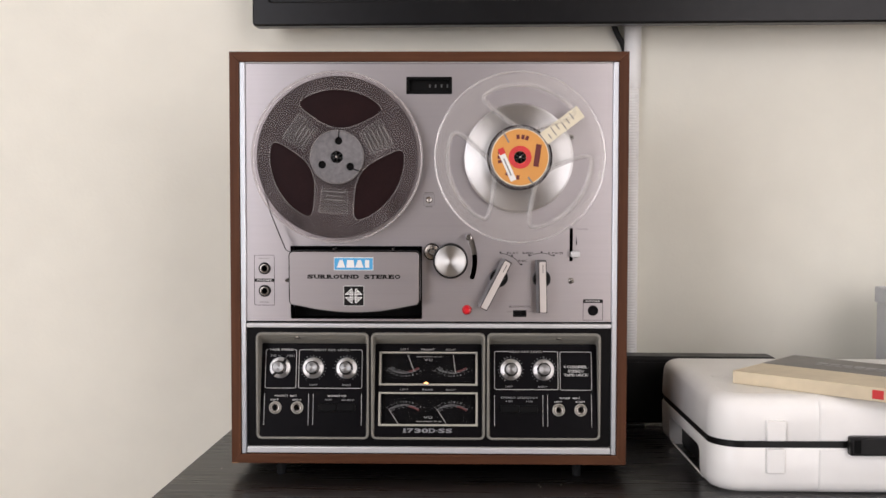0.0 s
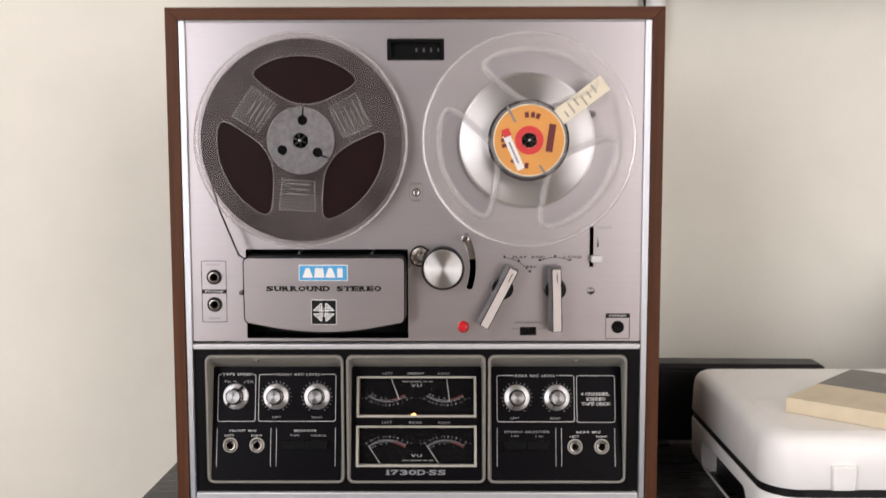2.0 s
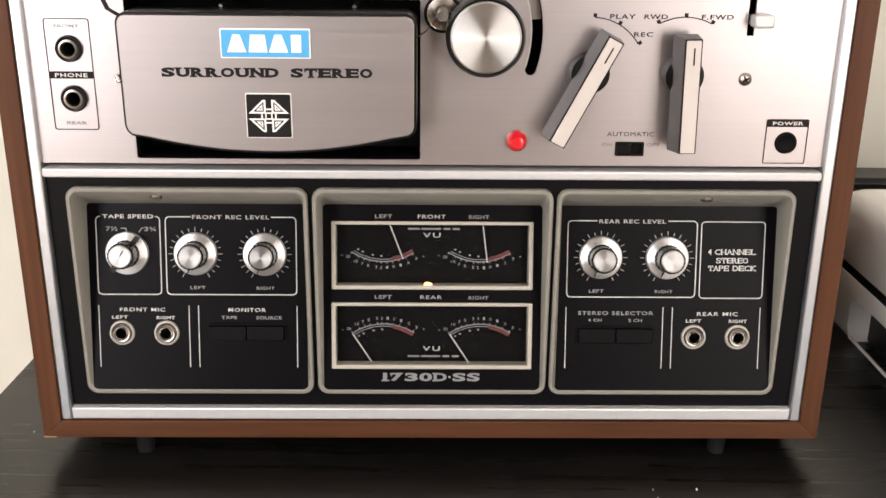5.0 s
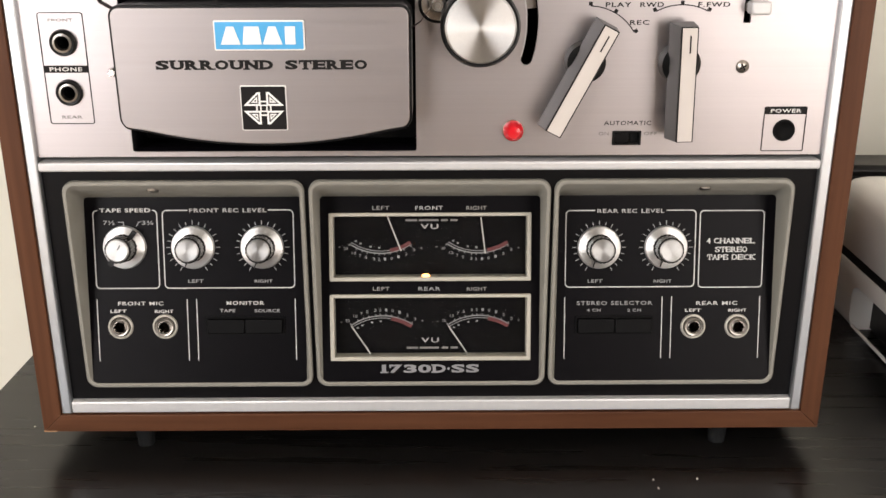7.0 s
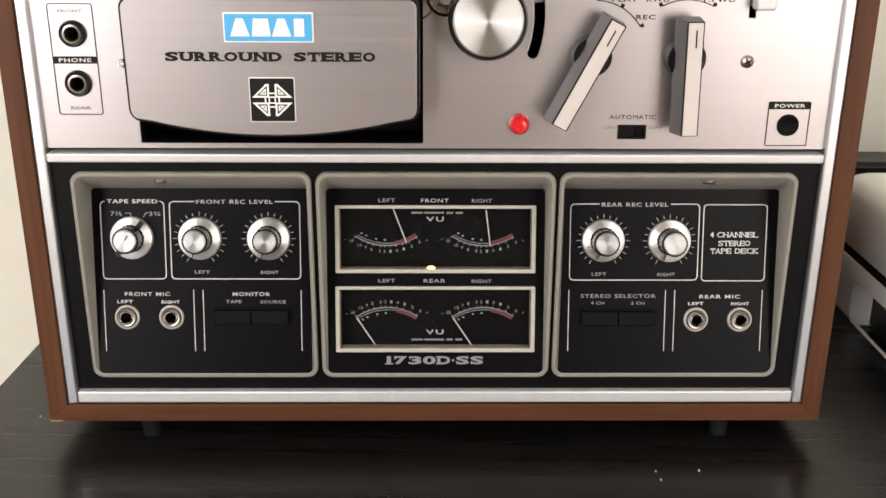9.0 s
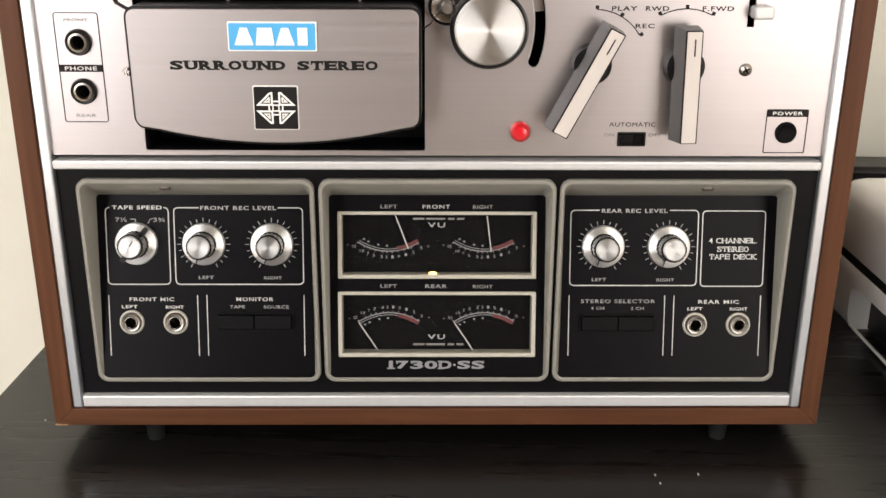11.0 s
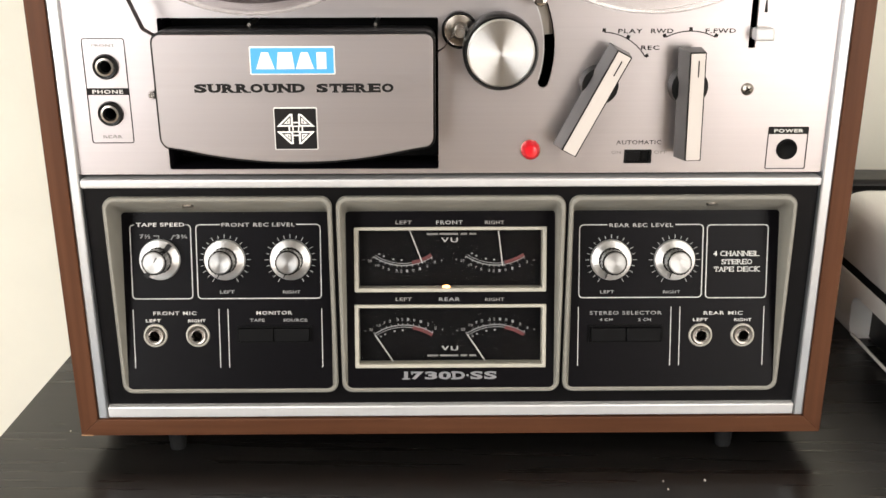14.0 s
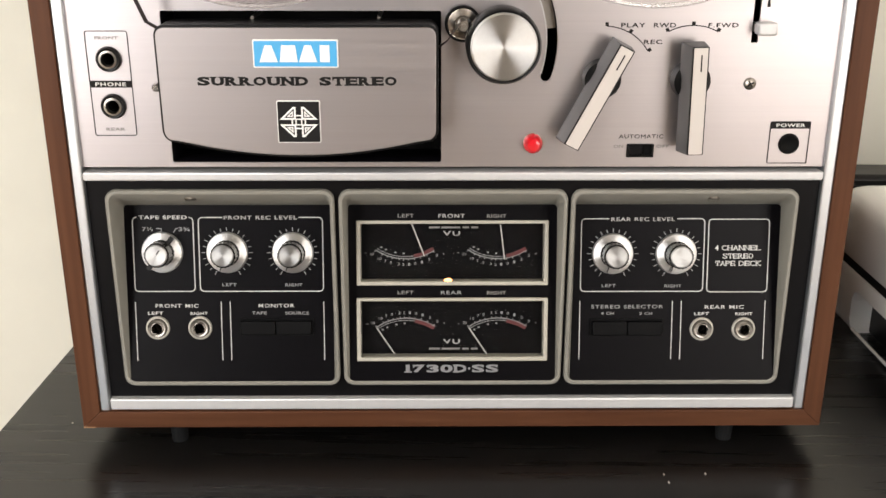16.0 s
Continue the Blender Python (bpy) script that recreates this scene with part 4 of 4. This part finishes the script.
def spindle(x):
    s = thing("reel_spindle", pose(x, 0, RZ), "dark splined metal reel spindle on the deck", "spindle", "reel spindles")
    bm = bmesh.new()
    n = 36
    rings = []
    for r, y in ((.0058, -.0005), (.0058, -.0240), (.0048, -.0262), (.0020, -.0268)):
        rings.append([bm.verts.new((r * (1 if (q // 3) % 2 else .45) * math.cos(2 * math.pi * q / n), y, r * (1 if (q // 3) % 2 else .45) * math.sin(2 * math.pi * q / n))) for q in range(n)])
    for a, b in zip(rings, rings[1:]):
        for q in range(n):
            bm.faces.new((a[q], a[(q + 1) % n], b[(q + 1) % n], b[q]))
    bm.faces.new(rings[-1])
    bmesh.ops.recalc_face_normals(bm, faces=bm.faces[:])
    part("spline_shaft", bm, plastic_black, s)
    smooth(part("tip", lathe([(0, -.0278), (.0010, -.0274), (.0014, -.0262)], segs=16), dull_metal, s))
    smooth(part("platter", lathe([(0, -.0045), (.0550, -.0045), (.0570, -.0036), (.0572, .0005), (.0560, .0038), (0, .0038)], segs=96), turned, s, "spun aluminium turntable"))


spindle(-.0940)
spindle(.0948)

right, rf = reel(.0948, 10, 0, "nearly empty clear plastic tape reel with an orange label", reel_clear, .0338, "narrow ring of brown tape", reel_highlight, (.0052, .0019), .0752)
smooth(part("hub", lathe([(.0062, -.0222), (.0308, -.0222), (.0316, -.0214), (.0316, -.0078), (.0062, -.0078), (.0062, -.0222)], segs=64), hub_plastic, right, "dark plastic hub"))
lab = part("paper_label", plate([circle(0, 0, .0298, 64), circle(0, 0, .0062, 24)], -.0226, -.0222), label_cream, right, "round orange paper label")
part("orange_field", plate([circle(0, 0, .0288, 64), circle(0, 0, .0063, 24)], -.0229, -.0224), label_orange, lab)
part("red_centre", plate([circle(0, .0, .0118, 48), circle(0, 0, .0064, 24)], -.0232, -.0226), label_red, lab)


def strip(name, cx, cz, angle, length, width, y, mat, parent, label=""):
    d = Vector((math.sin(radians(angle)), math.cos(radians(angle)))) * length / 2
    return part(name, stroke([(cx - d.x, cz - d.y), (cx + d.x, cz + d.y)], width, y, thick=.0003), mat, parent, label)


strip("white_sticker", -.0128, -.0098, -24, .0310, .0062, -.0230, badge_white, lab, "white paper sticker")
strip("red_tip", -.0190, .0060, -24, .0066, .0064, -.0233, label_red, lab)
strip("sticker_print", -.0128, -.0102, -24, .0190, .0014, -.0234, print_dim, lab)
strip("maroon_block", .0178, .0018, 8, .0230, .0056, -.0231, maroon, lab)
strip("slot_mark", -.0150, .0215, -28, .0150, .0018, -.0231, print_grey, lab)
strip("slot_mark", .0110, -.0240, -35, .0090, .0018, -.0231, print_grey, lab)
bm = bmesh.new()
for a in (-6, 8, 20, 205, 218, 186, 258, 270, 282):
    stroke([arc(0, 0, .0186, a, a, 1)[0], arc(0, 0, .0232, a, a, 1)[0]], .0032, -.0230, bm=bm)
part("maker_bars", bm, maroon, lab, "plain bars in place of the maker's lettering")
st = strip("tape_sticker", .0432, .0330, 53, .0470, .0142, -.0218, label_cream, right, "cream handwritten sticker on a spoke")
bm = bmesh.new()
for q, (o, w) in enumerate(((-.017, .006), (-.011, .010), (-.005, .007), (.001, .009), (.007, .006), (.013, .008))):
    u = Vector((math.sin(radians(53)), math.cos(radians(53))))
    v = Vector((-u.y, u.x))
    c = Vector((.0432, .0330)) + u * o + v * ((q % 3 - 1) * .0016)
    stroke([tuple(c - v * w / 2), tuple(c + v * w / 2)], .0011, -.0221, bm=bm)
part("written_bars", bm, print_grey, st)

tape = thing("magnetic_tape", pose(0, 0, 0), "thin brown magnetic tape threaded past the heads", "tape")


def ribbon(points, name):
    bm = bmesh.new()
    rows = []
    for x, z in points:
        rows.append([bm.verts.new((x, -.0168, z)), bm.verts.new((x, -.0105, z)), bm.verts.new((x + .00006, -.0105, z + .00006)), bm.verts.new((x + .00006, -.0168, z + .00006))])
    for a, b in zip(rows, rows[1:]):
        for q in range(4):
            bm.faces.new((a[q], a[(q + 1) % 4], b[(q + 1) % 4], b[q]))
    bmesh.ops.recalc_face_normals(bm, faces=bm.faces[:])
    part(name, bm, tape_brown, tape)


ribbon([(-.1720, .3090), (-.1640, .2800), (-.1490, .2430), (-.1440, .2400)], "supply_run")
ribbon([(-.0105, .2295), (-.0040, .2340), (.0016, .2420)], "head_run")

# ---- the white case and the book ----
case = thing("carrying_case", pose(.288, -.056, 0, 0, 0, 0), "white moulded plastic carrying case with a black seam", "carrying case")
CWID, CDEP, CTOP = .40, .272, .0985


def case_ring(g, z, r, back):
    """The plan of the case: wide round corners in front, tighter ones at the back."""
    pts = []
    for cx, cy, a, q in ((CWID - g - back, CDEP - g - back, 0, back), (g + back, CDEP - g - back, 90, back), (g + r, g + r, 180, r), (CWID - g - r, g + r, 270, r)):
        for k in range(9):
            t = radians(a + 90 * k / 8)
            pts.append((cx + q * math.cos(t), cy + q * math.sin(t), z))
    return pts


def shell(z0, z1, top, drop):
    """One half of the case: a rounded box, softly domed on its closed side."""
    def ring(g, z, r):
        return case_ring(g, z, r, max(.006, r - .014))
    if top:
        loops = [ring(.0010, z0, .030), ring(.0, z0 + .002, .031), ring(.0010, z1 - .018, .031), ring(.0020, z1 - .011, .030), ring(.0040, z1 - .0062, .029), ring(.0075, z1 - .0028, .027), ring(.0125, z1 - .0007, .024), ring(.018, z1, .02)]
    else:
        loops = [ring(.0010, z1, .030), ring(.0, z1 - .002, .031), ring(.0006, z0 + .012, .031), ring(.0018, z0 + .006, .030), ring(.0045, z0 + .002, .029), ring(.009, z0, .026)]
    bm, rings = loft(loops)
    bm.faces.new(rings[-1])
    bm.faces.new(rings[0])
    bmesh.ops.recalc_face_normals(bm, faces=bm.faces[:])
    return bm


lid = smooth(part("lid", shell(.0535, CTOP, True, 0), case_white, case, "white domed lid"), 50)
base_bm = shell(.0, .0465, False, 0)
base = smooth(part("base", base_bm, case_white, case, "white base with a side recess"), 50)
cut = bpy.data.objects.new("side_recess_cutter", bpy.data.meshes.new("side_recess_cutter"))
loop = rrect(.058, .214, -.02, .0350, .010, 6)
bm2, rings2 = loft([[(-.02, y, z) for y, z in loop], [(.018, y, z) for y, z in loop]])
bm2.faces.new(rings2[0])
bm2.faces.new(rings2[1])
bmesh.ops.recalc_face_normals(bm2, faces=bm2.faces[:])
bm2.to_mesh(cut.data)
bm2.free()
scene.collection.objects.link(cut)
cut.parent = case
mod = base.modifiers.new("recess", "BOOLEAN")
mod.object, mod.operation, mod.solver = cut, "DIFFERENCE", "EXACT"
bpy.context.view_layer.update()
done = bpy.data.meshes.new_from_object(base.evaluated_get(bpy.context.evaluated_depsgraph_get()))
base.modifiers.clear()
base.data = done
bpy.data.objects.remove(cut)
smooth(base, 40)
# black sheet added to paint the shade inside the white recess
part("recess_shade", block((.0160, .0585, .0015), (.0175, .2135, .0345)), plastic_black, base, "black sheet standing for the shade inside the side recess")
part("recess_rail", block((.0030, .056, .0020), (.0050, .216, .0042), .0005, 1), case_white, base, "thin pale rail across the recess")
band_bm, rings = loft([case_ring(g, z, .030, .016) for g, z in ((.004, .0463), (.0018, .0463), (.0018, .0537), (.004, .0537))])
bmesh.ops.recalc_face_normals(band_bm, faces=band_bm.faces[:])
smooth(part("seam_band", band_bm, plastic_black, case, "black rubber seam"), 50)
for x in (.0622, .338):
    lt = smooth(part("latch", block((x - .0098, -.0042, .0540), (x + .0098, .004, .0745), .0016, 2), case_white, case, "white latch"))
    smooth(part("latch_foot", block((x - .0094, -.0036, .0210), (x + .0094, .004, .0460), .0014, 2), case_white, lt))
hn = smooth(part("handle", block((.1335, -.0105, .0410), (.2665, .001, .0602), .0022, 2), plastic_black, case, "black carrying handle"))
part("handle_slot", block((.137, -.0112, .0440), (.144, -.0100, .0572), .0004, 1), hole_black, hn)


def front_pad(profile, parent):
    """The proud middle of the case's front, following its rounded edge."""
    bm, rings = loft([[(x, y + d, z) for y, z in profile] for x, d in ((.1055, .0026), (.1068, .0003), (.1080, 0), (.2920, 0), (.2932, .0003), (.2945, .0026))])
    bm.faces.new(rings[0])
    bm.faces.new(rings[-1])
    bmesh.ops.recalc_face_normals(bm, faces=bm.faces[:])
    smooth(part("front_pad", bm, case_white, parent), 50)


front_pad([(.012, .0548), (-.0018, .0548), (-.0020, .0560), (-.0012, CTOP - .018), (-.0002, CTOP - .011), (.0022, CTOP - .0058), (.0060, CTOP - .0022), (.0115, CTOP - .0004), (.020, CTOP + .0003), (.022, CTOP - .004)], lid)
front_pad([(.012, .0452), (-.0018, .0452), (-.0020, .0440), (-.0014, .012), (-.0002, .006), (.0025, .002), (.007, .0003), (.012, .0003)], base)
part("embossed_bars", bars([(.0085 * k, 0, .0050, .0034) for k in range(4)], 0), case_white, lid, "pale illegible embossed marks").matrix_local = pose(.030, .120, CTOP + .0001, 90, 0, 0)

BOOK = pose(.328, .0215, CTOP + .0002, 0, 0, -42)
book = thing("paperback_book", BOOK, "worn cream paperback with a grey printed cover, lying on the case", "book")
BL, BW, BT = .215, .153, .0138
smooth(part("page_block", block((.001, .002, .0008), (BL - .002, BW - .003, BT - .0008), .0003, 1), book_paper, book, "yellowed pages"))
smooth(part("back_cover", block((0, 0, 0), (BL, BW, .0008), .0003, 1), book_cover, book))
top_cover = smooth(part("front_cover", block((0, 0, BT - .0008), (BL, BW, BT), .0003, 1), book_cover, book, "cream cover with a grey printed area"))
smooth(part("spine", block((0, -.0008, 0), (BL, .0006, BT), .0004, 1), book_cover, book, "cream spine"))
part("cover_print", block((.0004, .070, BT), (BL, BW - .0005, BT + .0002)), book_dark, top_cover, "dark grey printed area")
t = part("title_bars", bars([(.052 + .0135 * k, 0, .0105, .011) for k in range(9)] + [(.052 + .011 * k, -.012, .0075, .004) for k in range(8)], 0), print_dim, top_cover, "pale bars in place of a title")
t.matrix_local = pose(0, .112, BT + .0003, -90, 0, 0)
part("spine_mark", bars([(.153, BT * .5, .0110, .0088)], -.0010), label_red, book, "small red mark")

# ---- behind: speaker, storage box, conduit, cable, television ----
spk = thing("bar_speaker", ROOM @ pose(.12, .256, 0), "long low black speaker standing at the wall", "speaker")


def long_box(x0, x1, y0, y1, z0, z1, r):
    loops = []
    for g, y in ((.004, y0), (.0012, y0 + .0012), (0, y0 + .004), (0, y1 - .004), (.004, y1)):
        loops.append([(x, y, z) for x, z in rrect(x0 + g, x1 - g, z0 + g, z1 - g, r, 6)])
    bm, rings = loft(loops)
    bm.faces.new(rings[0])
    bm.faces.new(rings[-1])
    bmesh.ops.recalc_face_normals(bm, faces=bm.faces[:])
    return bm


smooth(part("body", long_box(-.30, .3175, 0, .038, .006, .0938, .009), plastic_black, spk, "black cabinet with rounded ends"), 50)
part("grille", block((-.29, -.0006, .012), (.300, .001, .086), .0005, 1), plastic_black, spk, "black cloth grille")
part("foot_bar", block((-.27, -.004, 0), (.146, .036, .0055), .001, 1), plastic_black, spk, "thin dark foot bar")

box = thing("storage_box", ROOM @ pose(.589, .215, 0), "pale grey card storage box standing behind the case", "storage box")
part("body", block((-.004, 0, 0), (.20, .11, .178), .002, 2), box_grey, box)
part("lid", block((-.006, -.003, .160), (.202, .113, .1815), .002, 2), box_grey, box)
part("tab", block((-.0085, -.006, .163), (.002, -.003, .176), .001, 1), badge_white, box, "white paper tab")

con = thing("cable_conduit", ROOM @ pose(.2635, WALL_Y - .0128, 0), "white ribbed conduit running down the wall", "conduit")
prof = []
n = 150
for k in range(n):
    z = .0 + .60 * k / n
    prof += [(.0094, z), (.0101, z + .0008), (.0101, z + .0024), (.0094, z + .0032)]
tb = lathe(prof, segs=20)
bmesh.ops.transform(tb, matrix=pose(0, 0, 0, 90, 0, 0), verts=tb.verts[:])
smooth(part("ribbed_hose", tb, conduit_white, con), 60)
sleeve = lathe([(.0102, .455), (.0116, .457), (.0120, .470), (.0120, .598), (.0102, .600)], segs=24)
bmesh.ops.transform(sleeve, matrix=pose(0, 0, 0, 90, 0, 0), verts=sleeve.verts[:])
smooth(part("end_sleeve", sleeve, conduit_white, con, "smooth white end sleeve"), 60)
cab = thing("black_cable", ROOM @ pose(.2445, WALL_Y - .012, .545), "short black cable hanging from the television", "cable")
part("sheath", tube([(-.016, 0, .05), (-.014, 0, .02), (-.004, 0, -.012), (.008, .002, -.030), (.012, .006, -.055)], .0042), plastic_black, cab)
part("white_lead", tube([(.030, .0, .05), (.024, -.002, .02), (.018, -.006, -.02), (.016, -.008, -.05)], .0030), conduit_white, cab)

tv = thing("television", ROOM @ pose(.36, .345, .535), "large black flat television hung on the wall", "television")
TW, TH = .60, .69
smooth(part("bezel", plate([rrect(-TW - .024, TW, 0, TH, .006, 4), rrect(-TW, TW - .024, .034, TH - .024, .002, 3)], -.022, .002, .003), tv_black, tv, "glossy black bezel"))
part("screen", block((-TW - .004, -.016, .030), (TW - .020, -.012, TH - .02)), tv_black, tv, "dark switched-off screen")
smooth(part("back_cover", block((-TW - .012, .0, .008), (TW - .010, .035, TH - .01), .010, 3), plastic_black, tv, "black back cover"))
part("wall_bracket", block((-.18, .035, .20), (.18, WALL_Y - .345, .50), .002, 1), dull_metal, tv, "metal wall bracket")

crumbs = bmesh.new()
for x, y, s in ((.1155, -.029, .0008), (.1165, -.037, .0009), (.1385, -.0285, .001), (-.228, .03, .0007), (.16, -.06, .0007)):
    bmesh.ops.create_icosphere(crumbs, subdivisions=1, radius=s, matrix=pose(x, y, s * .4) @ Matrix.Diagonal((.6, 1.3, .5, 1)))
tagged(part("table_crumbs", crumbs, crumb_white), "few pale crumbs of dust on the dark bench", "dust", kind="stuff")
